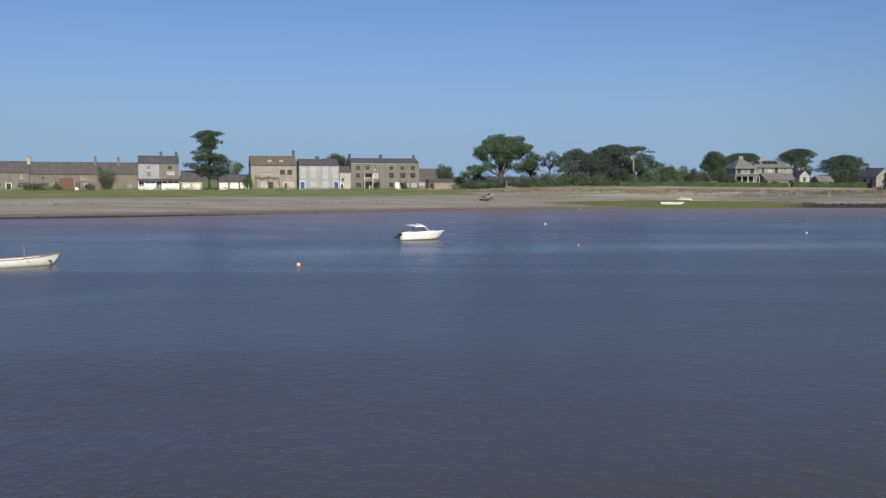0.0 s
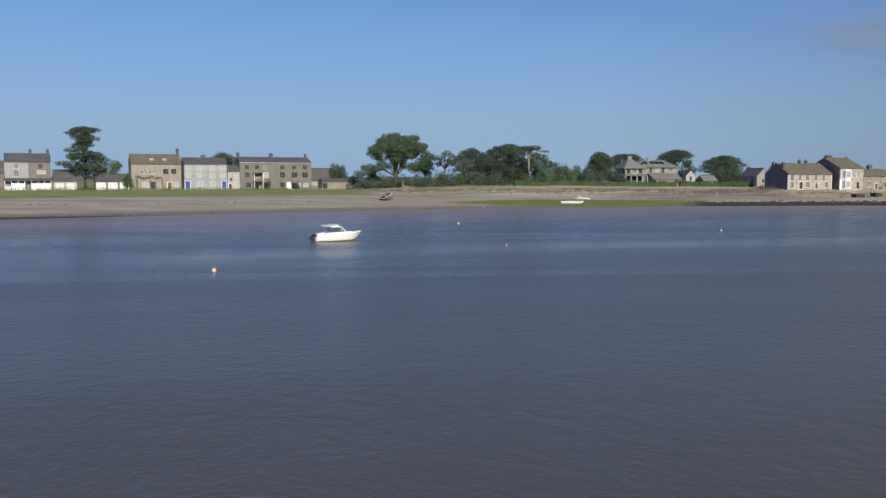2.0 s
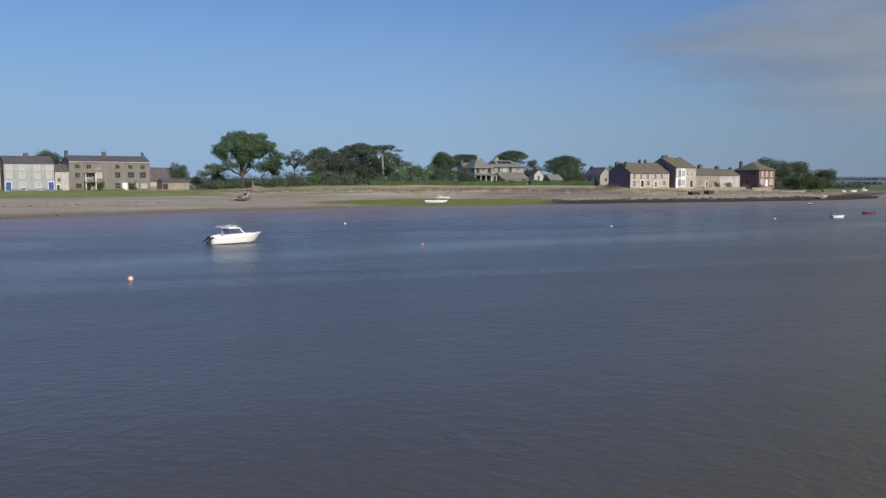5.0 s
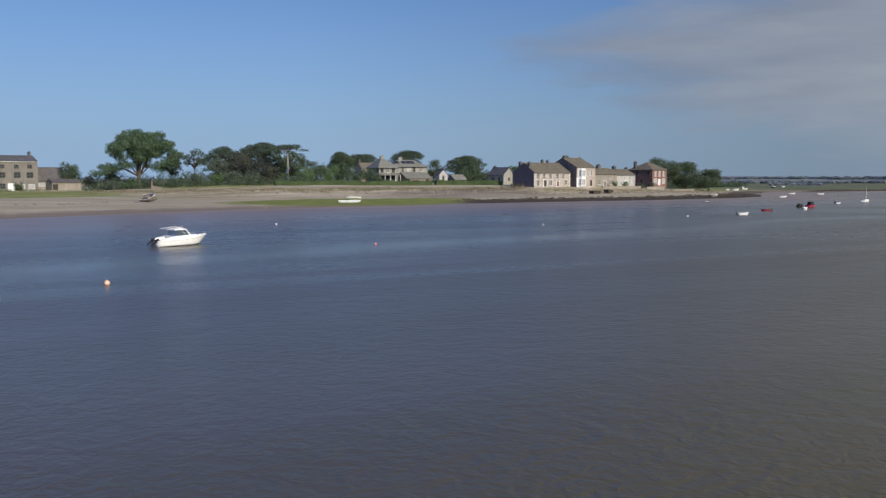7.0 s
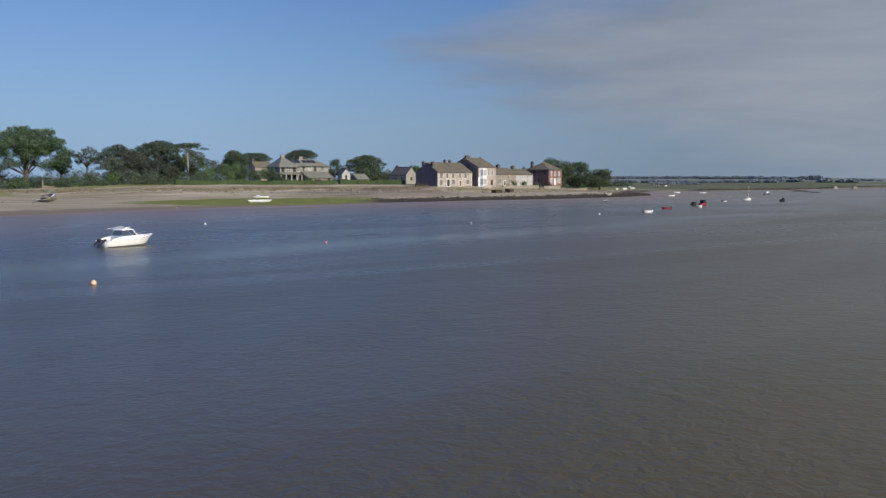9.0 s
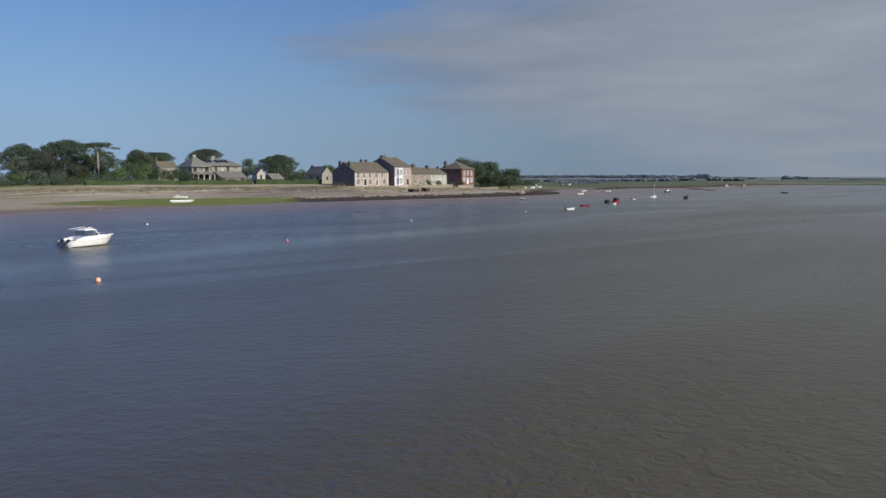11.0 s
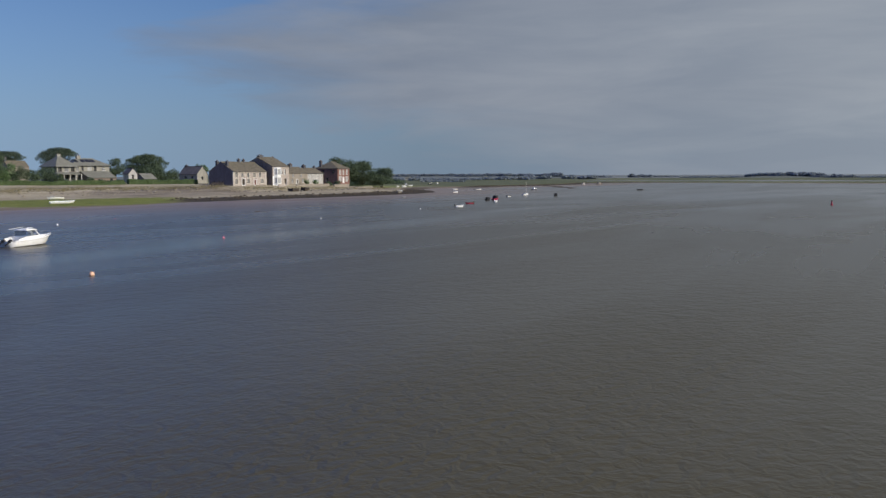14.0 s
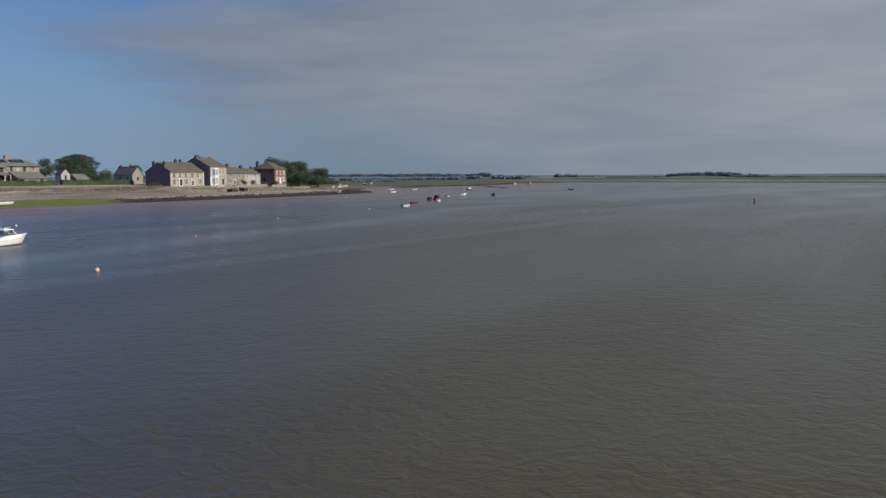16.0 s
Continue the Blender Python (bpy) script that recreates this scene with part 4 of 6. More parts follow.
house("cottage", "low white-fronted cottage pair with slate roof", pose(184.7, 266.7, 3.5, 0, 0, 14), 11.5, 8, 4.2, 6.2, M_LIGHT, M_SLATE_WARM,
      front=[("s", x, z, 1.0, 1.2) for x in (1.6, 4.2, 7.4, 10.0) for z in (2.6, 0.7)] + [("d", 5.8, 0, 1.0, 2.0, M_DARK_WOOD)],
      chimneys=[(3.4, 4, 1.0, 1.4, 1.0, 3), (11.0, 4, 0.6, 0.9, 0.9)], group=P2)
brick = house("brick_house", "red brick house with hipped slate roof and white ground-floor bays", pose(206.8, 272.3, 3.6, 0, 0, 16), 10.2, 11, 6.2, 9.0, M_BRICK, M_SLATE_WARM,
      front=[("s", 2.2, 3.6, 1.2, 1.9), ("s", 5.0, 3.6, 1.1, 1.9), ("s", 8.0, 3.6, 1.2, 1.9), ("s", 2.2, 0.7, 2.2, 2.0, (3, 2)), ("d", 5.0, 0, 1.3, 2.4, M_WHITE), ("s", 8.0, 0.7, 2.2, 2.0, (3, 2))],
      left=[("v", 4.0, 4.0, 1.1, 1.6), ("v", 9.0, 4.0, 1.1, 1.6), ("v", 6.0, 0.8, 1.1, 1.6)], chimneys=[(1.0, 8.6, 0.1, 1.2, 0.9, 3), (8.6, 6.0, -0.2, 0.9, 0.9)], hip=4.4, group=P2)
# panel added over the left side to paint it as shaded brick
bm = B()
panel(bm, (-0.05, 11, 0), (0, -1, 0), (1, 0, 0), 11, 6.1, [(4.0, 4.0, 1.1, 1.6), (9.0, 4.0, 1.1, 1.6), (6.0, 0.8, 1.1, 1.6)], 0.045)
part("side_shade_panel", bm, M_BRICK_SHADED, brick, "side wall panel painted dark for its shade")
house("house", "grey-roofed stone house behind the point, pale gable end", pose(144.6, 293.5, 4.4, 0, 0, -80), 9, 5.4, 3.2, 5.9, M_VILLA, M_SLATE,
      front=[("v", 3.0, 1.0, 1.2, 1.4), ("v", 6.5, 1.0, 1.2, 1.4)], right=[("v", 2.7, 1.0, 1.0, 1.3)], chimneys=[(1.0, 2.7, 0.4)], group=P2)

# ---- the villa among the trees ----
VZ = 5.3
# wide ground-floor windows are added as dark fill for the verandah's shade
villa = house("villa", "large weathered stone villa with a peaked roof and deep verandah", pose(111.9, 322, VZ, 0, 0, 2), 7.6, 11, 5.6, 9.3, M_VILLA, M_SLATE_PALE,
              front=[("v", 1.3, 3.35, 1.5, 1.9), ("w", 3.8, 3.35, 1.7, 1.9), ("v", 6.3, 3.35, 1.5, 1.9)] + [("v", x, 0.1, 1.8, 2.2) for x in (1.4, 3.8, 6.2)],
              left=[("v", 4.0, 3.5, 1.2, 1.8), ("v", 8.6, 3.5, 1.2, 1.8)], chimneys=[(3.8, 5.5, 0.5, 1.4, 1.1, 2, M_VILLA)], hip=4.3, over=0.7)
bm = B()
for dz in (0.0, 0.14):
    quad(bm, (-1.1, -2.8, 2.3 + dz), (8.3, -2.8, 2.3 + dz), (8.0, -0.02, 3.1 + dz), (-0.3, -0.02, 3.1 + dz))
    quad(bm, (-1.1, 7.0, 2.3 + dz), (-1.1, -2.8, 2.3 + dz), (-0.3, -0.02, 3.1 + dz), (-0.3, 7.0, 3.1 + dz))
quad(bm, (-1.1, -2.8, 2.3), (8.3, -2.8, 2.3), (8.3, -2.8, 2.44), (-1.1, -2.8, 2.44))
vv = part("verandah_roof", bm, M_SLATE_PALE, villa, "lichened verandah roof")
for x in (-0.9, 1.4, 3.7, 5.9, 8.1):
    bm = B()
    box(bm, x - 0.10, -2.7, -1.2, x + 0.10, -2.5, 2.35)
    part("post", bm, M_SASH, vv, "off-white verandah post")
wing = house("villa_wing", "pale two-storey wing of the villa with solar panels on its roof", pose(119.5, 324.5, VZ, 0, 0, 2), 15.0, 10, 5.9, 8.3, M_VILLA, M_SLATE_PALE,
             front=[("w", 1.6, 3.6, 1.2, 1.9), ("v", 3.8, 3.6, 0.9, 1.9), ("s", 6.6, 3.6, 1.2, 1.9), ("v", 9.0, 3.4, 1.2, 2.2), ("w", 12.4, 3.8, 1.3, 1.6)],
             chimneys=[(5.0, 5, 1.1, 1.5, 1.1, 2, M_VILLA)], hip=4.4, over=0.6)
slope = math.degrees(math.atan2(2.4, 5.0))
for x in (2.6, 5.6, 7.6, 9.6):
    bm = B()
    box(bm, -0.85, 0, 0, 0.85, 2.4, 0.07)
    sp = part("solar_panel", bm, M_PANEL, wing, "black glass solar panel")
    sp.matrix_basis = pose(x, 2.0, 7.06, slope)
house("lean_to", "long low outbuilding with a pale slate lean-to roof", pose(122.0, 318.2, VZ - 0.9, 0, 0, 3), 11.8, 5.6, 2.0, 4.3, M_STONE, M_SLATE_PALE,
      front=[("v", 9.5, 0.5, 1.4, 1.2)], category="outbuilding", back_ridge=0.96)
house("gable_house", "small white gable-ended boathouse with one dark window", pose(125.4, 300.2, VZ - 0.6, 0, 0, -89), 3.6, 3.5, 3.1, 4.9, M_LIGHT, M_SLATE,
      right=[("v", 1.75, 1.2, 0.9, 1.5)], category="boathouse")
house("shed", "low grey shed with wide shallow roof", pose(134.0, 300.5, VZ - 0.5, 0, 0, 4), 5.6, 6, 1.1, 2.9, M_STONE, M_SLATE_PALE,
      front=[("v", 4.2, 0.1, 0.8, 0.8)], category="shed")
house("house", "distant brown-roofed house behind the trees", pose(182.0, 516, gz(186, 520) - 0.3, 0, 0, 8), 13, 8, 9.6, 13.0, M_TAN, M_SLATE_WARM,
      front=[("w", 3.4, 6.4, 1.3, 1.6), ("w", 9.6, 6.4, 1.3, 1.6)], chimneys=[(0.8, 4, 2.0, 1.2, 1.0)])


# ---- trees and shrubs ----
def leaf_mesh(name, clumps, per_area, size, mat, seed, flat=0.0, fine=0.72):
    """Many small leaf sprays over ellipsoid clumps: ((x, y, z), (rx, ry, rz))."""
    r = np.random.default_rng(seed)
    cs, ns = [], []
    for c, rad in clumps:
        rx, ry, rz = rad
        area = 4 * math.pi * (((rx * ry) ** 1.6 + (rx * rz) ** 1.6 + (ry * rz) ** 1.6) / 3) ** (1 / 1.6)
        n = max(12, int(area * per_area * fine ** -1.7))
        u = r.normal(size=(n, 3))
        u /= np.linalg.norm(u, axis=1)[:, None]
        k = r.uniform(0.55, 1.08, n)[:, None]
        cs.append(np.array(c) + u * k * np.array(rad) + r.normal(size=(n, 3)) * 0.12)
        ns.append(u / np.array(rad) * min(rad))
    C, Nn = np.vstack(cs), np.vstack(ns)
    n = len(C)
    Nn = Nn + r.normal(size=(n, 3)) * 0.5
    Nn[:, 2] += flat
    Nn /= np.linalg.norm(Nn, axis=1)[:, None]
    h = r.normal(size=(n, 3))
    a = np.cross(Nn, h)
    a /= np.linalg.norm(a, axis=1)[:, None]
    b = np.cross(Nn, a)
    s = size * fine * r.uniform(0.55, 1.4, n)[:, None]
    w = s * r.uniform(0.45, 0.8, n)[:, None]
    V = np.stack([C - a * s, C - b * w + Nn * s * 0.15, C + a * s, C + b * w + Nn * s * 0.15], 1).reshape(-1, 3)
    F = np.arange(4 * n).reshape(n, 4)
    me = bpy.data.meshes.new(name)
    me.from_pydata(V.tolist(), [], F.tolist())
    me.materials.append(mat)
    return me


def leaves(name, clumps, per_area, size, mat, parent, seed, flat=0.0):
    ob = new(name, leaf_mesh(name, clumps, per_area, size, mat, seed, flat))
    ob.parent = parent
    return ob


def wood(parent, trunk, limbs, bark):
    """trunk: points and radii; limbs: lists of points with their radii."""
    bm = B()
    tube(bm, *trunk, 8)
    part("trunk", bm, bark, parent, smooth=True)
    for pts, rad in limbs:
        bm = B()
        tube(bm, pts, rad, 6)
        part("limb", bm, bark, parent, smooth=True)


def lerp(a, b, k):
    return tuple(p + (q - p) * k for p, q in zip(a, b))


def broad_tree(x, y, h, r, label, seed, mat=None, name="tree", clear=0.22, squash=1.0, bark=None, lean=(0, 0), density=3.6, size=0.32, sink=0.3, clumps_n=26, group="", core=True, spread=(0.50, 0.78), lump=(0.27, 0.42)):
    """A rounded crown of uneven clumps on limbs; h and r in metres."""
    rg = random.Random(seed)
    z0 = gz(x, y)
    top = base(name, pose(x, y, z0 - sink), label, "tree", group)
    ch = h * (1 - clear)
    cz = h * clear + ch * 0.5
    clumps = []
    for i in range(clumps_n):
        u = rg.uniform(-0.85, 1.0)
        a = i * 2.39996 + rg.uniform(-0.4, 0.4)
        k = math.sqrt(max(0.0, 1 - u * u)) * rg.uniform(*spread)
        c = (math.cos(a) * k * r + lean[0] * (u + 1) / 2, math.sin(a) * k * r + lean[1] * (u + 1) / 2, cz + u * ch * 0.5 * 0.74)
        s = r * rg.uniform(*lump)
        clumps.append((c, (s, s, s * 0.72 * squash)))
    if core:
        clumps.append(((lean[0] * 0.5, lean[1] * 0.5, cz + ch * 0.06), (r * 0.66, r * 0.66, ch * 0.36)))
    fork = (rg.uniform(-0.3, 0.3), rg.uniform(-0.3, 0.3), h * clear * 1.15)
    tr = max(0.22, h * 0.022)
    limbs = []
    for c, rad in clumps[:10]:
        mid = lerp(fork, c, 0.5)
        mid = (mid[0], mid[1], mid[2] + h * 0.04)
        limbs.append(([fork, mid, c], [tr * 0.6, tr * 0.38, tr * 0.14]))
    wood(top, ([(0, 0, 0), lerp((0, 0, 0), fork, 0.5), fork, (lean[0] * 0.5, lean[1] * 0.5, cz + ch * 0.25)], [tr * 1.35, tr, tr * 0.85, tr * 0.25]), limbs, bark or M_BARK)
    leaves("crown", clumps, density, size, mat or M_LEAF, top, seed)
    return top


def sycamore(x, y, h, label, seed):
    """One wide dome of leaf clumps with a few gaps, a low arm to the west and dark forking limbs."""
    rg = random.Random(seed)
    top = base("tree", pose(x, y, gz(x, y) - 0.3), label, "tree")
    cx, cz, rx, ry, rz = 1.6, h * 0.60, 13.4, 11.0, h * 0.415
    gaps = ((-3.0, 11.2, 0.9), (4.6, 9.4, 1.1), (-7.6, 9.8, 1.0), (9.0, 11.4, 0.7), (1.0, 7.4, 1.0))
    clumps = []
    n = 170
    for i in range(n):
        u = -0.92 + 1.92 * (i + 0.5) / n
        a = i * 2.39996
        k = rg.uniform(0.55, 0.88) if i % 3 else rg.uniform(0.15, 0.55)
        q = math.sqrt(max(0.0, 1 - u * u)) * k
        c = (cx + math.cos(a) * q * rx, math.sin(a) * q * ry, cz + u * max(k, 0.6) * rz)
        s = rg.uniform(1.5, 2.7)
        if any(math.hypot(c[0] - gx, c[2] - gzz) < g + s * 0.4 for gx, gzz, g in gaps) or (u < -0.45 and rg.random() < 0.45):
            continue
        clumps.append((c, (s, s, s * 0.62)))
    dome = len(clumps)
    for i in range(10):
        a = i * 2.4
        k = math.sqrt((i + 0.5) / 10)
        s = rg.uniform(1.0, 1.7)
        clumps.append(((-10.6 + math.cos(a) * k * 4.0, math.sin(a) * k * 2.6, 6.3 + rg.uniform(-1.5, 1.7)), (s, s, s * 0.7)))
    fork = (0.2, 0, h * 0.20)
    limbs = []
    for c, rad in clumps[:dome:9] + clumps[dome:dome + 2]:
        mid = lerp(fork, c, 0.5)
        limbs.append(([fork, (mid[0] * 0.8, mid[1] * 0.8, mid[2] + 0.8), c], [0.30, 0.17, 0.05]))
    wood(top, ([(0, 0, 0), (0.1, 0, h * 0.1), fork, (cx * 0.6, 0, cz + 2)], [1.05, 0.75, 0.62, 0.16]), limbs, M_BARK)
    leaves("crown", clumps, 3.4, 0.34, M_SYCAMORE, top, seed)
    return top


def umbrella_pine(x, y, h, r, label, seed, lean=-0.4):
    rg = random.Random(seed)
    top = base("pine_tree", pose(x, y, gz(x, y) - 0.3), label, "tree")
    clumps, limbs = [], []
    fork = (lean * 0.3, 0, h * 0.80)
    for i in range(13):
        a = i * 2.4
        k = r * math.sqrt((i + 0.5) / 13)
        c = (math.cos(a) * k + lean, math.sin(a) * k * 0.8, h * rg.uniform(0.90, 0.955) - 0.09 * k)
        clumps.append((c, (r * 0.34, r * 0.32, h * 0.056)))
        limbs.append(([fork, lerp(fork, c, 0.6), c], [0.12, 0.08, 0.04]))
    clumps.append(((r * 1.22 + lean, 0, h * 0.845), (r * 0.36, r * 0.25, 0.35)))
    limbs.append(([fork, (r * 1.2 + lean, 0, h * 0.835)], [0.14, 0.05]))
    wood(top, ([(0, 0, 0), (0.1, 0, h * 0.4), fork, (lean, 0, h * 0.9)], [0.36, 0.29, 0.24, 0.08]), limbs, M_BARK_PALE)
    leaves("crown", clumps, 3.4, 0.30, M_NEEDLE, top, seed, 0.5)
    return top


def dome_pine(x, y, h, r, label, seed, mat=None, under=0.45, name="pine_tree", ry=0.85, bark=None):
    """A wind-clipped pine: a broad smooth dome, open and flat below, limbs showing."""
    rg = random.Random(seed)
    top = base(name, pose(x, y, gz(x, y) - 0.3), label, "tree")
    clumps, limbs = [], []
    fork = (rg.uniform(-0.4, 0.4), 0, h * 0.30)
    n = 34
    for i in range(n):
        a = i * 2.39996
        k = math.sqrt((i + 0.5) / n) * 0.92
        zz = h * (under + (0.94 - under) * math.sqrt(max(0.0, 1 - k * k)) * rg.uniform(0.90, 1.0))
        zz *= 1 + 0.09 * math.cos(a) * k
        c = (math.cos(a) * k * r + 0.12 * r * (zz / h - 0.5), math.sin(a) * k * r * ry, zz)
        s = r * rg.uniform(0.16, 0.32)
        clumps.append((c, (s, s, h * rg.uniform(0.05, 0.075))))
        if i % 3 == 0:
            mid = lerp(fork, c, 0.55)
            f2 = (fork[0] * 0.6, 0, h * rg.uniform(0.26, 0.52))
            limbs.append(([f2, (mid[0] + rg.uniform(-0.09, 0.09) * r, mid[1] + rg.uniform(-0.1, 0.1) * r, mid[2] + h * rg.uniform(-0.03, 0.08)), c], [h * 0.015, h * 0.009, h * 0.003]))
        if i % 2 == 0:
            d2 = (c[0] * 0.8, c[1] * 0.8, c[2] - h * rg.uniform(0.10, 0.24))
            clumps.append((d2, (s * 0.9, s * 0.9, h * 0.045)))
    wood(top, ([(0, 0, 0), lerp((0, 0, 0), fork, 0.6), fork, (0, 0, h * 0.82)], [h * 0.034, h * 0.026, h * 0.022, h * 0.006]), limbs, bark or M_BARK)
    leaves("crown", clumps, 4.2, 0.28, mat or M_NEEDLE, top, seed, 0.4)
    return top


def layered_pine(x, y, h, r, label, seed):
    """An old cypress-like pine: ragged plates of needles, a knob on top."""
    rg = random.Random(seed)
    top = base("pine_tree", pose(x, y, gz(x, y) - 0.3), label, "tree")
    clumps, limbs = [], []
    for z, rad, n in ((0.24, 0.45, 4), (0.33, 0.75, 7), (0.42, 1.0, 9), (0.51, 0.98, 9), (0.59, 0.70, 7), (0.66, 0.42, 4), (0.73, 0.40, 4), (0.80, 0.46, 4), (0.88, 0.46, 4)):
        for i in range(n):
            a = i * math.tau / n + rg.uniform(-0.4, 0.4)
            k = r * rad * rg.uniform(0.25, 0.85)
            c = (math.cos(a) * k, math.sin(a) * k, h * (z + rg.uniform(-0.05, 0.05)))
            clumps.append((c, (r * rg.uniform(0.20, 0.36), r * 0.30, h * rg.uniform(0.030, 0.062))))
            if i % 2 == 0:
                limbs.append(([(0, 0, h * (z - 0.07)), lerp((0, 0, h * (z - 0.02)), c, 0.6), c], [0.22, 0.13, 0.05]))
    for i in range(11):
        a = i * 2.4
        k = r * 0.52 * math.sqrt(i / 11)
        c = (math.cos(a) * k + 0.3, math.sin(a) * k, h * (0.965 - 0.045 * i / 11 + rg.uniform(-0.012, 0.012)))
        clumps.append((c, (r * 0.22, r * 0.22, h * 0.028)))
        if i % 3 == 1:
            limbs.append(([(0.2, 0, h * 0.86), c], [0.12, 0.04]))
    clumps.append(((-r * 0.55, 0, h * 0.885), (r * 0.2, r * 0.2, h * 0.02)))
    wood(top, ([(0, 0, 0), (0.2, 0, h * 0.35), (-0.1, 0, h * 0.7), (0.3, 0, h * 0.94)], [0.75, 0.55, 0.36, 0.1]), limbs, M_BARK)
    leaves("crown", clumps, 3.0, 0.36, M_NEEDLE, top, seed, 0.3)
    return top


def shrub(x, y, h, r, label, seed, mat=None, name="shrub", stretch=1.0, sink=0.2):
    rg = random.Random(seed)
    top = base(name, pose(x, y, gz(x, y) - sink), label, "shrub")
    clumps, stems = [], []
    for i in range(9):
        a = i * 2.4
        k = r * math.sqrt(i / 9) * 0.75
        c = (math.cos(a) * k * stretch, math.sin(a) * k, h * rg.uniform(0.32, 0.74))
        clumps.append((c, (r * rg.uniform(0.30, 0.45), r * 0.38, h * rg.uniform(0.22, 0.32))))
        if i % 3 == 0:
            stems.append(([(0, 0, 0), c], [0.10, 0.04]))
    bm = B()
    for pts, rad in stems:
        tube(bm, pts, rad, 5)
    part("stem", bm, M_BARK, top)
    leaves("foliage", clumps, 4.0, 0.28, mat or M_HEDGE, top, seed)
    return top


def foliage_belt(name, label, pts, h, depth, mat, seed, step=1.3, vary=0.35, density=2.0, size=0.32, category="hedge"):
    """A continuous uneven belt of growth along a line: stuff."""
    rg = random.Random(seed)
    clumps = []
    for (ax, ay), (bx, by) in zip(pts, pts[1:]):
        n = max(1, int(math.hypot(bx - ax, by - ay) / step))
        for i in range(n):
            k = (i + rg.random()) / n
            x, y = ax + (bx - ax) * k, ay + (by - ay) * k + rg.uniform(-depth, depth)
            hh = h * (1 + rg.uniform(-vary, vary))
            clumps.append(((x, y, gz(x, y) + hh * 0.42), (step * rg.uniform(0.9, 1.6), depth * 0.8 + 0.4, hh * 0.55)))
    ob = new(name, leaf_mesh(name, clumps, density, size, mat, seed))
    return tagged(ob, label, category, kind="stuff")


def clipped_hedge(label, pts, h, w, mat, seed):
    """A clipped hedge: a dense uneven body with leaf sprays all over its faces, as one stuff mesh."""
    rg = np.random.default_rng(seed)
    V, F = [], []
    line = []
    for (ax, ay), (bx, by) in zip(pts, pts[1:]):
        n = max(1, int(math.hypot(bx - ax, by - ay) / 0.7))
        line += [(ax + (bx - ax) * k / n, ay + (by - ay) * k / n) for k in range(n)]
    line.append(pts[-1])
    prof = ((-0.5, -0.2), (-0.5, 0.45), (-0.47, 0.86), (-0.3, 0.97), (0.3, 0.97), (0.47, 0.86), (0.5, -0.2))
    for i, (x, y) in enumerate(line):
        z = gz(x, y)
        sway = 0.09 * math.sin(i * 0.7) + 0.09 * math.sin(i * 0.23 + 1) + 0.05 * math.sin(i * 1.9)
        for u, v in prof:
            V.append((x + rg.normal() * 0.06, y + u * w + rg.normal() * 0.07, z + v * h * (1 + sway) + rg.normal() * 0.05))
    m = len(prof)
    for i in range(len(line) - 1):
        for k in range(m - 1):
            F.append((i * m + k, (i + 1) * m + k, (i + 1) * m + k + 1, i * m + k + 1))
    for i in (0, len(line) - 1):
        F.append(tuple(i * m + k for k in range(m)))
    for x, y in line:
        z = gz(x, y)
        for _ in range(44):
            u, v = (rg.uniform(-0.5, 0.5), 0.98) if rg.random() < 0.42 else (-0.52, rg.uniform(0, 0.92))
            c = np.array((x + rg.uniform(-0.4, 0.4), y + u * w + rg.normal() * 0.05, z + v * h + rg.normal() * 0.06))
            a, b = rg.normal(size=3), rg.normal(size=3)
            a, b = a / np.linalg.norm(a) * rg.uniform(0.08, 0.16), b / np.linalg.norm(b) * rg.uniform(0.05, 0.10)
            o = len(V)
            V += [tuple(c - a), tuple(c - b), tuple(c + a), tuple(c + b)]
            F.append((o, o + 1, o + 2, o + 3))
    me = bpy.data.meshes.new("hedge")
    me.from_pydata(V, [], F)
    me.materials.append(mat)
    return tagged(new("hedge", me), label, "hedge", kind="stuff")


# on and behind the green
layered_pine(-84.5, 309.5, 22.0, 8.3, "tall old dark pine with ragged plates of needles", 3)
broad_tree(-44, 352, 15.4, 6.6, "dark rounded tree rising behind the terrace roofs", 5, M_HOLM, clumps_n=18)
broad_tree(-84, 346, 11.5, 4.2, "small green tree behind the garages", 6, M_LEAF, clumps_n=14)
broad_tree(-90, 350, 9.5, 3.6, "small pale green tree behind the garages", 7, M_GREYLEAF, clumps_n=12)
broad_tree(1.4, 336, 10.2, 5.0, "dense dark green tree beside the barn", 8, M_HOLM, clear=0.1, clumps_n=16)
shrub(7.2, 331, 5.2, 3.0, "brownish bush beside the barn", 9, M_BROWNLEAF)
shrub(-115.5, 291.5, 8.2, 2.9, "round green bush in front of the stone row", 10, M_LEAF)
shrub(-120.5, 290.5, 3.0, 2.2, "low bush with pale flowers in a garden", 11, M_GREYLEAF)
shrub(-70.6, 309.0, 7.0, 1.9, "ivy-like green bush against the house corner", 12, M_HEDGE)
shrub(-137.0, 286.0, 3.0, 3.2, "low garden bushes before the stone row", 13, M_HOLM, stretch=1.6)
shrub(-130.5, 288.2, 2.2, 1.8, "low garden bush before the stone row", 14, M_HEDGE)
rgc = random.Random(15)
cl = base("climbing_plant", on_terrace(63.4, 0.12), "yellow-green climber trained across the cream house front", "climber")
clumps, stems = [], B()
for i in range(26):
    x = 1.2 + 9.0 * i / 26 + rgc.uniform(-0.2, 0.2)
    clumps.append(((x, -0.2, 4.35 + 0.25 * math.sin(x * 1.3) + rgc.uniform(-0.25, 0.2)), (0.42, 0.22, rgc.uniform(0.22, 0.5))))
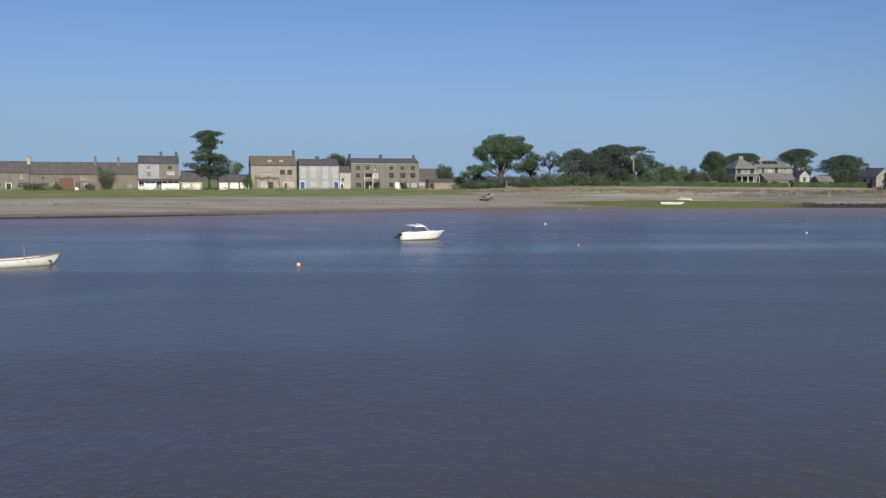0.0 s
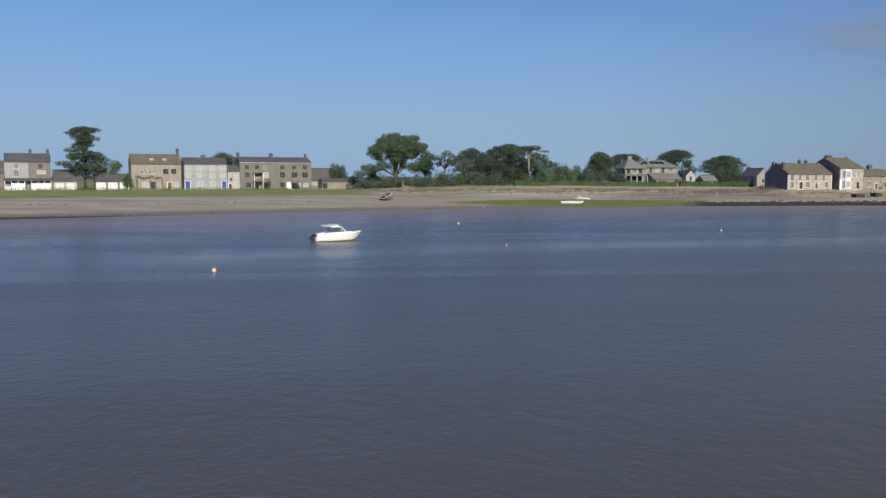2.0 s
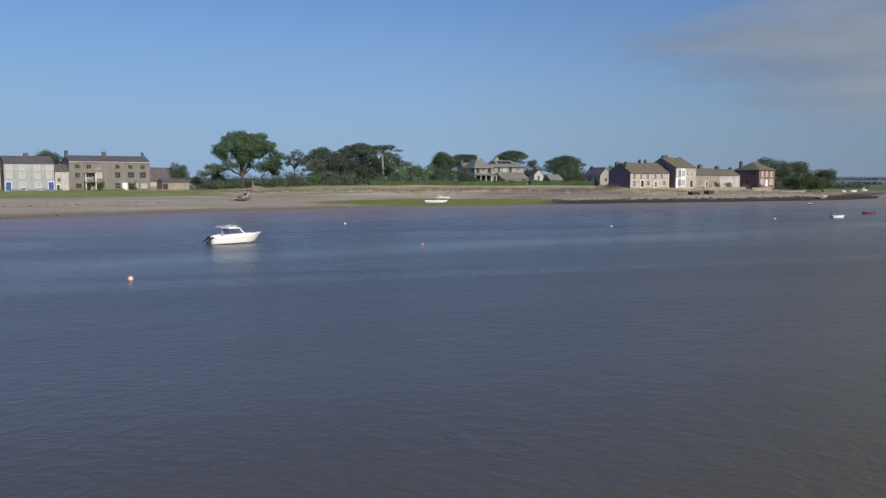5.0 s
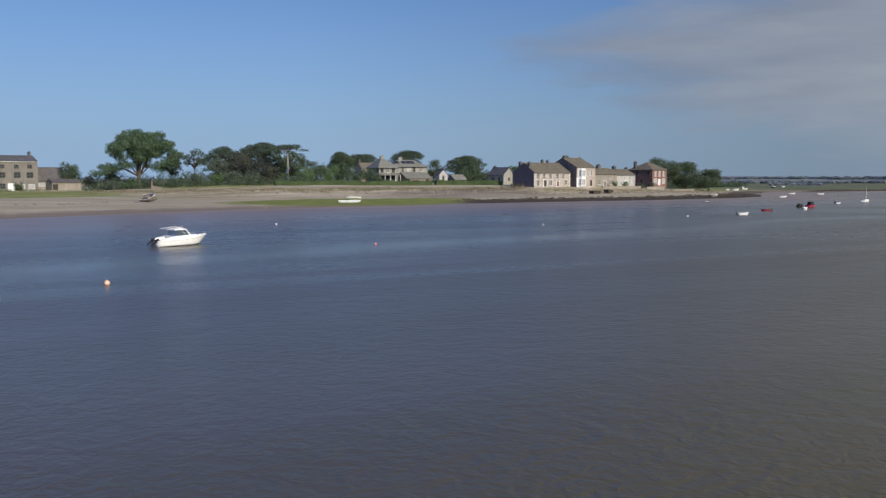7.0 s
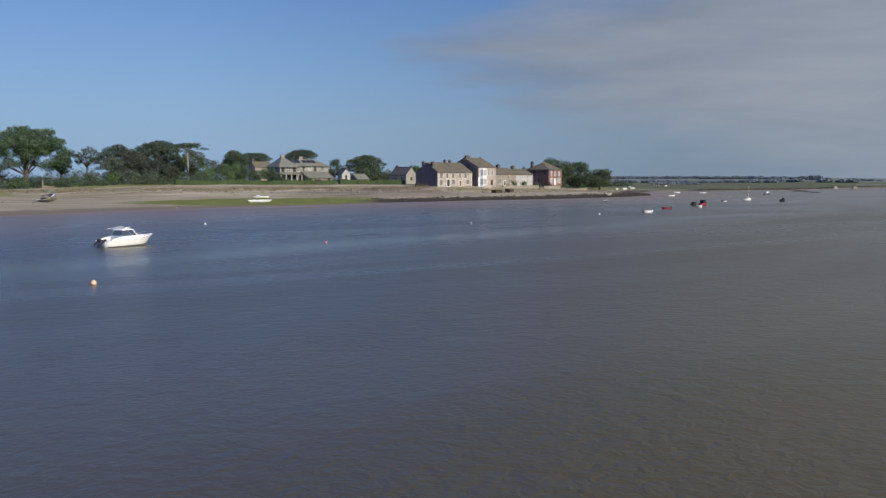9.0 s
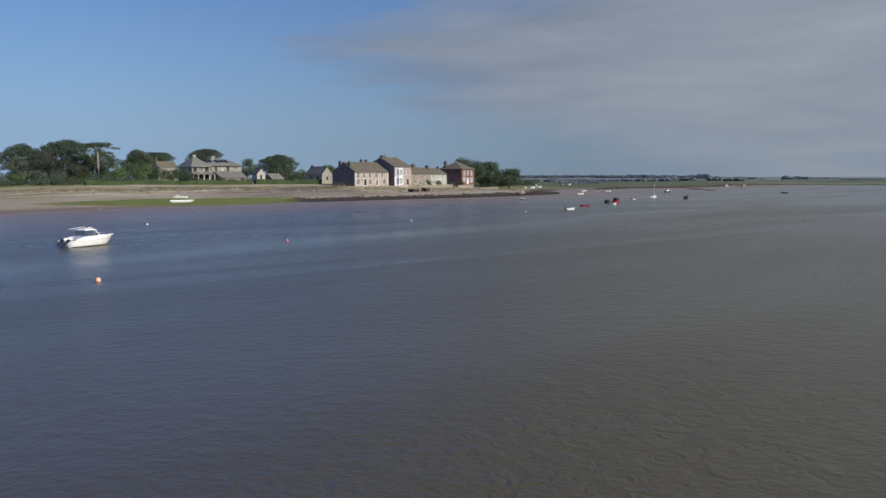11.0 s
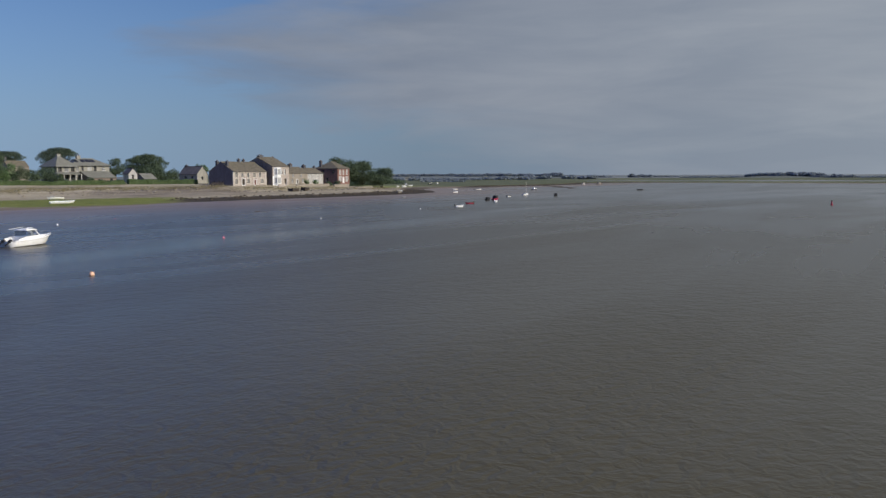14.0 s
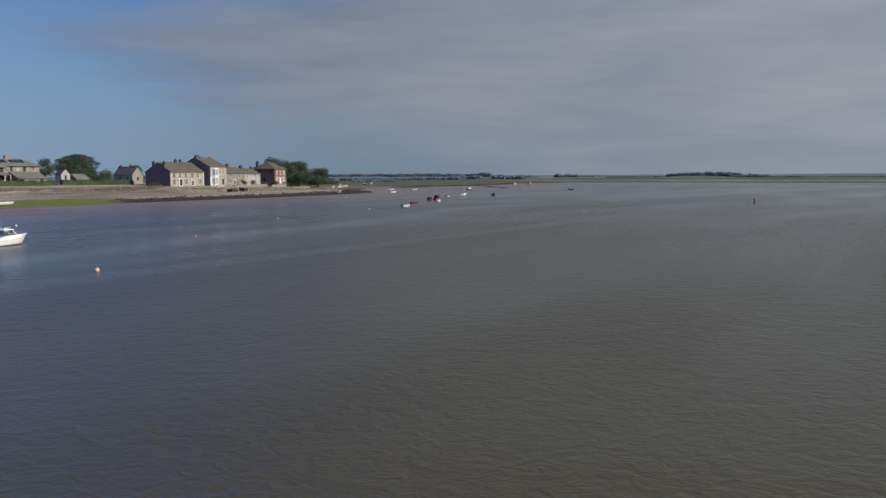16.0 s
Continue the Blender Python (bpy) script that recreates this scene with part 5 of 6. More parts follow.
for x in (1.6, 5.9, 10.0):
    tube(stems, [(x, -0.12, -0.1), (x + 0.1, -0.14, 2.2), (x, -0.14, 4.3)], [0.06, 0.05, 0.03], 5)
    for i in range(5):
        clumps.append(((x + rgc.uniform(-0.15, 0.15), -0.2, 1.2 + 0.62 * i), (0.22, 0.16, 0.34)))
part("stem", stems, M_BARK, cl)
leaves("foliage", clumps, 5.0, 0.2, M_CLIMBER, cl, 15)
shrub(-14.5, 327.2, 3.4, 1.7, "dark rounded bush by the porch", 16, M_HOLM)
shrub(-24.5, 324.0, 3.6, 1.4, "dark bush by the porch", 17, M_HOLM)
shrub(-28.5, 322.5, 2.8, 1.3, "dark bush beside the grey house", 18, M_HOLM)

# the big tree and the grove
sycamore(22.6, 324, 21.3, "great spreading sycamore with gaps in its crown", 21)
broad_tree(14.2, 330, 8.0, 3.4, "low leafy side tree beside the sycamore", 22, M_HOLM, clear=0.15, clumps_n=14)
broad_tree(34.5, 330, 10.5, 4.6, "dark low tree behind the sycamore", 23, M_NEEDLE, clear=0.35, clumps_n=14)
broad_tree(41.0, 321, 14.2, 6.0, "open windswept pine with bare branches showing", 24, M_NEEDLE, "pine_tree", clear=0.38, clumps_n=20, core=False, spread=(0.45, 0.9), lump=(0.15, 0.26))
dome_pine(49.5, 318, 14.0, 7.0, "dark wind-clipped pine in the grove", 25, under=0.35)
broad_tree(47.5, 311, 9.6, 5.0, "grey-green tree filling the grove", 31, M_GREYLEAF, clear=0.1, clumps_n=18)
broad_tree(54.5, 312, 11.6, 6.4, "grey-brown leaved tree in the grove", 26, M_BROWNLEAF, clear=0.12, clumps_n=22)
dome_pine(62.5, 316, 15.4, 9.4, "broad dark domed pine in the grove", 27, under=0.42)
broad_tree(60.0, 303, 9.4, 6.6, "reddish-brown leaved tree at the front of the grove", 28, M_BROWNLEAF, clear=0.06, clumps_n=24)
broad_tree(66.5, 308, 10.6, 5.6, "dark tree under the domed pine", 32, M_HOLM, clear=0.1, clumps_n=18)
broad_tree(73.0, 309, 11.6, 5.6, "dark tree behind the tall bare-stemmed pine", 29, M_HOLM, clear=0.12, clumps_n=20)
umbrella_pine(66.4, 293, 13.9, 5.0, "tall umbrella pine with a bare pale trunk", 30)
for i, (x, y, h, r, mt, lb) in enumerate((
        (31, 303, 4.2, 3.4, M_HOLM, "green bush at the foot of the grove"), (38, 301, 4.8, 3.2, M_GREYLEAF, "grey-green tamarisk bush below the grove"),
        (44, 300, 4.4, 3.0, M_HEDGE, "green bush at the foot of the grove"), (50, 299, 6.2, 3.0, M_GREYLEAF, "grey-green tamarisk bush below the grove"),
        (55.5, 298, 5.4, 3.0, M_GREYLEAF, "grey-green tamarisk bush below the grove"), (73, 296, 6.4, 3.8, M_HEDGE, "green bush at the foot of the grove"),
        (78.5, 300, 8.0, 4.4, M_HOLM, "tall leafy green bush beside the grove"), (84, 302, 7.6, 4.2, M_HEDGE, "tall leafy green bush beside the grove"), (90, 304, 6.2, 4.0, M_HOLM, "green bush in the villa garden"),
        (96, 306, 5.2, 4.0, M_HOLM, "green bush in the villa garden"), (101.5, 309, 5.6, 3.6, M_HOLM, "dark bush in the villa garden"),
        (24, 303, 3.4, 3.2, M_GREYLEAF, "green bush under the sycamore"), (17.5, 305, 3.2, 3.2, M_HEDGE, "green bush under the sycamore"), (12, 310, 4.0, 2.6, M_GREYLEAF, "pale bush beside the lane"))):
    shrub(x, y, h, r, lb, 40 + i, mt)

# round the villa
broad_tree(155.0, 480, 19.4, 8.6, "dark rounded tree standing well behind the villa", 61, M_HOLM, clear=0.06, clumps_n=34)
dome_pine(198.0, 560, 20.8, 13.2, "broad dark domed pine far behind the villa", 62, under=0.45)
dome_pine(243.0, 580, 25.0, 13.0, "dark flat-topped pine behind the villa roof", 63, under=0.55)
broad_tree(143, 336, 11.2, 4.6, "dark tree beside the villa wing", 64, M_HOLM, clear=0.15, clumps_n=16)
dome_pine(164.0, 348, 13.4, 9.6, "broad dark evergreen tree beside the shed", 65, M_HOLM, under=0.16, name="tree")
broad_tree(149, 318, 7.0, 5.0, "dark bushy tree under the evergreen", 69, M_HOLM, clear=0.05, clumps_n=16)
broad_tree(163.0, 342, 8.4, 7.2, "dark low growth filling in under the evergreen", 59, M_HOLM, clear=0.04, clumps_n=24)
shrub(153.5, 315, 5.4, 3.6, "dark bush at the foot of the evergreen", 70, M_HOLM)
shrub(158.5, 318, 6.0, 3.4, "green bush beyond the evergreen", 66, M_HOLM)
shrub(164, 312, 4.6, 3.0, "green bush beyond the evergreen", 67, M_HEDGE)
broad_tree(172, 318, 8.2, 3.6, "small green tree behind the stone house", 68, M_LEAF, clumps_n=12)
for i, (x, y, h, r, st) in enumerate(((103.5, 306, 3.4, 2.6, 1.2), (107.5, 310, 2.2, 1.8, 1.5), (118.6, 311, 2.6, 1.6, 1.2), (121.8, 309, 1.7, 1.5, 1.5), (129.8, 309, 1.5, 1.6, 1.6),
                                      (133.2, 297.5, 1.5, 1.3, 1.4), (139.5, 306, 3.6, 2.4, 1.2), (141.5, 296, 2.4, 1.8, 1.4), (139.0, 289, 1.8, 1.6, 1.5))):
    shrub(x, y, h, r, "dark garden bush before the villa and its sheds", 140 + i, M_HOLM, stretch=st)
# behind the brick house
broad_tree(236, 300, 14.0, 8.8, "dense dark tree behind the brick house", 71, M_HOLM, clear=0.08, clumps_n=30)
broad_tree(247, 297, 12.4, 7.6, "dense dark tree on the point", 72, M_HOLM, clear=0.06, clumps_n=26)
broad_tree(258, 294, 10.4, 6.6, "wind-cut dark tree at the end of the point", 73, M_HOLM, clear=0.12, clumps_n=20, lean=(1.2, 0))
shrub(252, 291, 7.5, 4.6, "dark wind-cut bush between the trees on the point", 79, M_HOLM)
shrub(224, 291, 4.6, 3.2, "dark bush behind the brick house", 74, M_HOLM)
shrub(186.0, 263.6, 2.4, 1.5, "garden bush before the cottages", 75, M_HEDGE)
shrub(180.5, 262.6, 2.9, 1.2, "climbing bush on the tan cottage", 76, M_HEDGE)
shrub(204.0, 270.0, 3.0, 2.0, "dark garden bush by the brick house", 77, M_HOLM)
shrub(196.5, 266.6, 2.2, 1.6, "dark garden bush by the brick house", 78, M_HOLM)

clipped_hedge("long clipped green hedge below the villa", [(60, 287), (66, 285.4), (86, 285), (104, 285), (116, 284)], 1.4, 1.6, M_CLIPPED, 81)
clipped_hedge("clipped green hedge beside the boathouse", [(117.5, 284), (128, 282.6), (135, 280), (140.5, 277)], 1.6, 1.5, M_CLIPPED, 84)
foliage_belt("hedge", "green undergrowth along the foot of the grove", [(6, 314), (22, 302), (40, 296), (58, 291), (72, 287)], 2.3, 3.2, M_HOLM, 82, 1.9, 0.85, 2.4, 0.28)
foliage_belt("bank_scrub", "dry straw-coloured grass and scrub on the bank", [(3, 284), (20, 276), (40, 268), (62, 264), (85, 266), (105, 264), (128, 258), (139, 254)], 0.5, 4.2, M_TUFT, 83, 0.9, 0.6, 1.6, 0.22, "grass")
foliage_belt("rough_grass", "dry grass in front of the houses on the point", [(142, 253), (160, 252), (180, 254), (200, 259), (220, 264), (240, 272)], 0.45, 1.8, M_TUFT, 86, 0.9, 0.6, 1.6, 0.2, "grass")
foliage_belt("rough_grass", "long grass before the terrace gardens", [(-148, 280), (-110, 291), (-70, 304), (-30, 317), (-6, 324)], 0.8, 1.4, M_HEDGE, 87, 1.2, 0.5, 1.4, 0.24, "grass")
foliage_belt("thicket", "dark thicket closing the view behind the grove", [(8, 342), (30, 346), (55, 342), (80, 336), (104, 336)], 4.6, 2.2, M_HOLM, 88, 1.6, 0.4, 1.6, 0.34, "thicket")
# far woods beyond the marsh, their leaves paled and blued for haze
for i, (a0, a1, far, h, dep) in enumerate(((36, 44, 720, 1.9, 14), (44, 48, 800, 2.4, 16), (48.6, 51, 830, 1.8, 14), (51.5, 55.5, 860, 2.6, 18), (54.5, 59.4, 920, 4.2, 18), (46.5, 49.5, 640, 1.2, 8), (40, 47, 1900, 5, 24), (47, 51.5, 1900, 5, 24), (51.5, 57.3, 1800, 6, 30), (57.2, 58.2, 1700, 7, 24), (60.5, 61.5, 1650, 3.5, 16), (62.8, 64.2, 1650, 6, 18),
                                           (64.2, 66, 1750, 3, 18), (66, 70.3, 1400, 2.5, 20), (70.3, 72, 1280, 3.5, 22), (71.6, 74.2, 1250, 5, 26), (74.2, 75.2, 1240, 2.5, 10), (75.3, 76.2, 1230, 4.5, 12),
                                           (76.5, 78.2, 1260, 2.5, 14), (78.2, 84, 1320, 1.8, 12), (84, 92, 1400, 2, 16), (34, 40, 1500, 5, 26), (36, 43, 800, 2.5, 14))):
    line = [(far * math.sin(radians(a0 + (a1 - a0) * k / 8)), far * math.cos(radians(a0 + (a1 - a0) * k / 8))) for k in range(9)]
    foliage_belt("far_woods", "distant belt of woodland beyond the marsh, blue-green from painted haze", line, h, dep * 0.4, M_FARLEAF_HAZED, 90 + i, 5.0, 0.3, 0.9, 1.5, "woods")
foliage_belt("far_scrub", "dark scrub on the marsh beyond the point", [(262, 330), (300, 350), (330, 372), (380, 390)], 2.6, 3.0, M_HOLM, 120, 2.6, 0.5, 1.0, 0.5, "scrub")


# ---- boats and buoys ----
def hull_mesh(L, beam, free, draught=0.25, sheer=0.25, stern=0.8, rake=0.12):
    """Lofted hull, stern at x 0, bow at x L, waterline at z 0."""
    bm = B()
    rows = []
    n = 14
    for i in range(n + 1):
        u = i / n
        w = beam / 2 * (stern + (1 - stern) * min(1, u / 0.35)) if u < 0.45 else beam / 2 * max(0.02, 1 - ((u - 0.45) / 0.55) ** 2.1)
        zt = free * (1 + sheer * max(0, (u - 0.3) / 0.7) ** 2)
        zk = -draught * (1 - max(0, (u - 0.65) / 0.35) ** 2)
        xt = u * L
        row = []
        for k, (fw, fz) in enumerate(((0.0, 0.0), (0.55, 0.14), (0.86, 0.40), (0.97, 0.72), (1.0, 1.0))):
            row.append((xt - rake * L * (1 - fz) * u ** 4, w * fw, zk + (zt - zk) * fz))
        rows.append(row)
    V = [[[bm.verts.new((x, s * y, z)) for x, y, z in r] for r in rows] for s in (1, -1)]
    for side in V:
        for a, b in zip(side, side[1:]):
            for k in range(4):
                bm.faces.new((a[k], a[k + 1], b[k + 1], b[k]))
    bm.faces.new([v for v in V[0][0]] + [v for v in V[1][0][::-1]])
    bmesh.ops.remove_doubles(bm, verts=bm.verts, dist=0.001)
    return bm, rows


def deck_sheet(rows, drop, inset, i0, i1):
    bm = B()
    for a, b in zip(rows[i0:i1], rows[i0 + 1:i1 + 1]):
        ya, yb = max(a[4][1] - inset, 0.005), max(b[4][1] - inset, 0.005)
        quad(bm, (a[4][0], -ya, a[4][2] - drop), (b[4][0], -yb, b[4][2] - drop), (b[4][0], yb, b[4][2] - drop), (a[4][0], ya, a[4][2] - drop))
    return bm


def gunwale(parent, rows, mat, r=0.05):
    for s in (1, -1):
        bm = B()
        tube(bm, [(a[4][0], s * a[4][1], a[4][2]) for a in rows], [r] * len(rows), 6)
        part("gunwale", bm, mat, parent)


def outboard(parent, x, y, z, tilt=0):
    bm = B()
    box(bm, x - 0.42, y - 0.14, z + 0.12, x - 0.04, y + 0.14, z + 0.44, 0.07)
    ob = part("outboard", bm, M_BLACK, parent, "black outboard motor")
    bm = B()
    box(bm, x - 0.32, y - 0.06, z - 0.45, x - 0.18, y + 0.06, z + 0.13)
    part("leg", bm, M_BLACK, ob)
    ob.matrix_basis = pose(x, 0, z, 0, tilt) @ pose(-x, 0, -z)


def cruiser():
    top = base("motor_cruiser", pose(-4.8, 102.9, -0.08, 0, -1.0, 18), "white fibreglass motor cruiser moored on calm water", "boat")
    L = 5.55
    bm, rows = hull_mesh(L, 2.25, 0.68, 0.3, 0.50, 0.92, 0.15)
    part("hull", bm, M_GRP, top, smooth=True)
    # dark antifouling line at the waterline
    for s in (1, -1):
        pts = []
        for row in rows:
            for p, q in zip(row, row[1:]):
                if p[2] <= 0.11 < q[2]:
                    k = (0.11 - p[2]) / (q[2] - p[2])
                    pts.append((p[0] + (q[0] - p[0]) * k, s * (p[1] + (q[1] - p[1]) * k), 0.11))
                    break
        bm = B()
        tube(bm, pts, [0.035] * len(pts), 6)
        part("boot_line", bm, M_BLACK, top, "dark waterline stripe")
    bm = deck_sheet(rows, 0.03, 0.02, 6, 14)
    part("foredeck", bm, M_GRP, top)
    bm = deck_sheet(rows, 0.45, 0.12, 0, 6)
    part("cockpit_floor", bm, M_GREY, top)
    gunwale(top, rows, M_GRP, 0.06)
    # cabin trunk, windscreen and hard top
    bm = B()
    lo = [(1.55, 0.98, 0.62), (5.0, 0.42, 0.86)]
    hi = [(1.55, 0.90, 1.04), (4.35, 0.46, 1.06)]
    for s in (1, -1):
        quad(bm, (lo[0][0], s * lo[0][1], lo[0][2]), (lo[1][0], s * lo[1][1], lo[1][2]), (hi[1][0], s * hi[1][1], hi[1][2]), (hi[0][0], s * hi[0][1], hi[0][2]))
    quad(bm, (5.0, -0.42, 0.86), (5.0, 0.42, 0.86), (4.35, 0.46, 1.06), (4.35, -0.46, 1.06))
    quad(bm, (1.55, -0.90, 1.04), (4.35, -0.46, 1.06), (4.35, 0.46, 1.06), (1.55, 0.90, 1.04))
    quad(bm, (1.55, -0.98, 0.62), (1.55, 0.98, 0.62), (1.55, 0.90, 1.04), (1.55, -0.90, 1.04))
    for s in (1, -1):
        quad(bm, (0.4, s * 1.04, 0.64), (1.55, s * 0.99, 0.62), (1.55, s * 0.90, 1.04), (0.6, s * 1.0, 0.86))
    part("cabin", bm, M_GRP, top)
    corners = {(s, e): ((1.72 if e == 0 else 3.55, s * (0.86 if e == 0 else 0.57), 1.02), (1.80 if e == 0 else 2.98, s * (0.78 if e == 0 else 0.62), 1.62)) for s in (1, -1) for e in (0, 1)}
    for (s, e), (a, b) in corners.items():
        bm = B()
        tube(bm, [a, b], [0.06, 0.05] if e else [0.022, 0.022], 6)
        part("pillar", bm, M_GRP if e else M_STEEL, top, "white screen pillar" if e else "thin steel roof post")
    bm = B()
    (a, b), (c, d2) = corners[(1, 1)], corners[(-1, 1)]
    quad(bm, a, c, d2, b)
    part("windscreen", bm, M_BOAT_GLASS, top, "clear windscreen")
    for s in (1, -1):
        bm = B()
        (a, b), (c, d2) = corners[(s, 0)], corners[(s, 1)]
        quad(bm, a, c, d2, b)
        part("side_window", bm, M_BOAT_GLASS, top, "lightly tinted side window")
    bm = B()
    box(bm, 1.7, -0.80, 1.62, 3.02, 0.80, 1.70, 0.03)
    box(bm, 1.9, -0.62, 1.70, 2.85, 0.62, 1.75, 0.03)
    ht = part("hard_top", bm, M_GRP, top, "white hard top")
    bm = B()
    tube(bm, [(2.75, 0.62, 1.90), (0.95, 0.72, 1.76), (0.95, -0.72, 1.76), (2.75, -0.62, 1.90)], [0.022] * 4, 6)
    part("awning_rail", bm, M_GRP, ht)
    for s in (1, -1):
        bm = B()
        tube(bm, [(2.72, s * 0.62, 1.70), (2.75, s * 0.62, 1.90)], [0.02, 0.02], 5)
        part("rail_post", bm, M_STEEL, ht)
    bm = B()
    box(bm, 2.6, -0.07, 1.74, 2.74, 0.07, 1.86, 0.02)
    part("lamp", bm, M_GRP, ht)
    for s in (1, -1):
        bm = B()
        tube(bm, [(4.2, s * 0.74, 0.92), (4.35, s * 0.72, 1.16), (5.1, s * 0.40, 1.28), (5.65, 0.0, 1.34)], [0.022] * 4, 5)
        part("pulpit_rail", bm, M_STEEL, top, "stainless bow rail")
        bm = B()
        tube(bm, [(5.1, s * 0.40, 1.28), (5.05, s * 0.42, 0.9)], [0.02] * 2, 5)
        part("stanchion", bm, M_STEEL, top)
    for y in (-0.45, 0.45):
        outboard(top, -0.03, y, 0.36, 56)
    bm = B()
    box(bm, 0.55, -0.9, 0.2, 1.0, 0.9, 0.6)
    part("stern_seat", bm, M_GRP, top)


cruiser()


def open_boat(name, label, m, L, beam, free, hull, trim, inner, motor=False, thwarts=3, mast=0.0, box_at=None, group="", house_mat=None, stern=0.75):
    """An open boat with thwarts; box_at: (x0, x1, half width, top) of a small wheelhouse or locker."""
    top = base(name, m, label, "boat", group)
    bm, rows = hull_mesh(L, beam, free, 0.22, 0.5, stern, 0.08)
    part("hull", bm, hull, top, smooth=True)
    part("bottom_boards", deck_sheet(rows, free * 0.6, 0.1, 0, 12), inner, top)
    part("foredeck", deck_sheet(rows, 0.04, 0.02, 11, 14), trim, top)
    gunwale(top, rows, trim, 0.045)
    for i in range(thwarts):
        x = L * (0.16 + 0.24 * i)
        w = beam * 0.44
        bm = B()
        box(bm, x - 0.12, -w, free * 0.62, x + 0.12, w, free * 0.62 + 0.05)
        part("thwart", bm, inner, top)
    if motor:
        outboard(top, 0.0, 0.0, free * 0.7)
    if mast:
        bm = B()
        tube(bm, [(L * 0.62, 0, 0.1), (L * 0.62, 0, mast)], [0.06, 0.035], 6)
        part("mast", bm, M_CREAM_HULL if mast > 3 else M_GREY_WOOD, top)
    if box_at:
        x0, x1, w, zt = box_at
        bm = B()
        box(bm, x0, -w, free * 0.4, x1, w, zt, 0.06)
        box(bm, x0 - 0.1, -w - 0.05, zt, x1 + 0.15, w + 0.05, zt + 0.07)
        part("wheelhouse", bm, house_mat or M_BLACK, top)
    return top


MB = "boats on moorings"
open_boat("long_boat", "long white clinker open boat moored on the water", pose(-38.8, 70.9, 0.0, 0, 0, 33), 7.2, 1.9, 0.62, M_GRP, M_GREY_WOOD, M_DARK_WOOD, mast=1.75, thwarts=4, group=MB)
open_boat("tender", "small white open boat with black outboard at its mooring", pose(99.8, 127.5, 0, 0, 0, -12), 2.2, 0.95, 0.28, M_GRP, M_GRP, M_BLACK, motor=True, group=MB)
open_boat("dinghy", "small red dinghy with dark outboard at its mooring", pose(119.1, 137.2, 0, 0, 0, 152), 2.0, 0.9, 0.26, M_RED_HULL, M_DARK_RED, M_BLACK, motor=True, group=MB)
open_boat("work_boat", "red work boat with black wheelhouse at its mooring", pose(143.7, 148.6, 0, 0, 0, 2), 2.6, 1.3, 0.42, M_RED_HULL, M_RED_HULL, M_DARK_WOOD, thwarts=0, mast=1.6, box_at=(0.6, 1.7, 0.5, 1.15), group=MB)
open_boat("work_boat", "small black boat lying beside the red work boat", pose(141.1, 149.1, 0, 0, 0, -8), 1.6, 0.9, 0.4, M_BLACK, M_BLACK, M_DARK_WOOD, thwarts=1, box_at=(0.3, 1.2, 0.4, 0.75), group=MB)
open_boat("tender", "small white tender floating by the work boat", pose(131.1, 139.2, 0, 0, 0, 10), 1.5, 0.8, 0.33, M_GRP, M_GRP, M_GREY_WOOD, thwarts=1, group=MB)
open_boat("sailing_dinghy", "white sailing boat with a bare mast", pose(192.2, 170.6, 0, 0, 0, -15), 2.7, 1.15, 0.34, M_GRP, M_GRP, M_GREY_WOOD, mast=4.3, box_at=(1.1, 2.0, 0.4, 0.6), house_mat=M_GRP, group=MB)
open_boat("dinghy", "small dark dinghy at its mooring", pose(187.4, 155.4, 0, 0, 0, 0), 1.5, 0.9, 0.32, M_BLACK, M_BLACK, M_DARK_WOOD, motor=True, group=MB)
open_boat("dinghy", "small dark dinghy with a box cabin at its mooring", pose(190.9, 157.5, 0, 0, 0, -10), 1.4, 0.9, 0.32, M_BLACK, M_BLACK, M_DARK_WOOD, box_at=(0.4, 1.0, 0.35, 0.8), group=MB)
open_boat("dinghy", "small grey and white dinghy at its mooring", pose(172.6, 163.5, 0, 0, 0, -10), 1.7, 0.9, 0.3, M_GRP, M_BLACK, M_DARK_WOOD, motor=True, group=MB)
open_boat("small_boat", "white boat near the weedy shore", pose(147.8, 184.6, 0, 0, 0, -30), 1.3, 0.8, 0.26, M_BLACK, M_GRP, M_GRP, thwarts=1, group=MB)
open_boat("small_boat", "white boat off the end of the point", pose(211.6, 215.2, 0, 0, 0, -25), 2.6, 1.2, 0.4, M_CREAM_HULL, M_GRP, M_GREY_WOOD, group=MB)
open_boat("small_boat", "white boat near the marsh edge", pose(261.1, 253.3, 0, 0, 0, -30), 2.6, 1.1, 0.36, M_CREAM_HULL, M_GRP, M_GREY_WOOD, group=MB)
open_boat("small_boat", "white boat lying along the marsh edge", pose(265.7, 243.5, 0, 0, 0, -30), 2.7, 1.1, 0.32, M_CREAM_HULL, M_GRP, M_GREY_WOOD, group=MB)
open_boat("fishing_boat", "dark small fishing boat with a short mast", pose(269.0, 215.8, 0, 0, 0, -20), 2.9, 1.3, 0.5, M_BLACK, M_GRP, M_GREY_WOOD, mast=2.2, box_at=(0.9, 1.7, 0.45, 1.1), house_mat=M_GRP, group=MB)
open_boat("dinghy", "low dark boat out in the channel", pose(285.4, 173.6, 0, 0, 0, -45), 2.4, 1.0, 0.34, M_BLACK, M_BLACK, M_DARK_WOOD, motor=True, group=MB)
open_boat("houseboat", "pale small houseboat against the far marsh", pose(438.1, 285.3, 0, 0, 0, -30), 3.4, 1.5, 0.5, M_LIGHT, M_LIGHT, M_GREY_WOOD, thwarts=0, box_at=(0.9, 2.4, 0.6, 1.35), house_mat=M_LIGHT, group=MB)
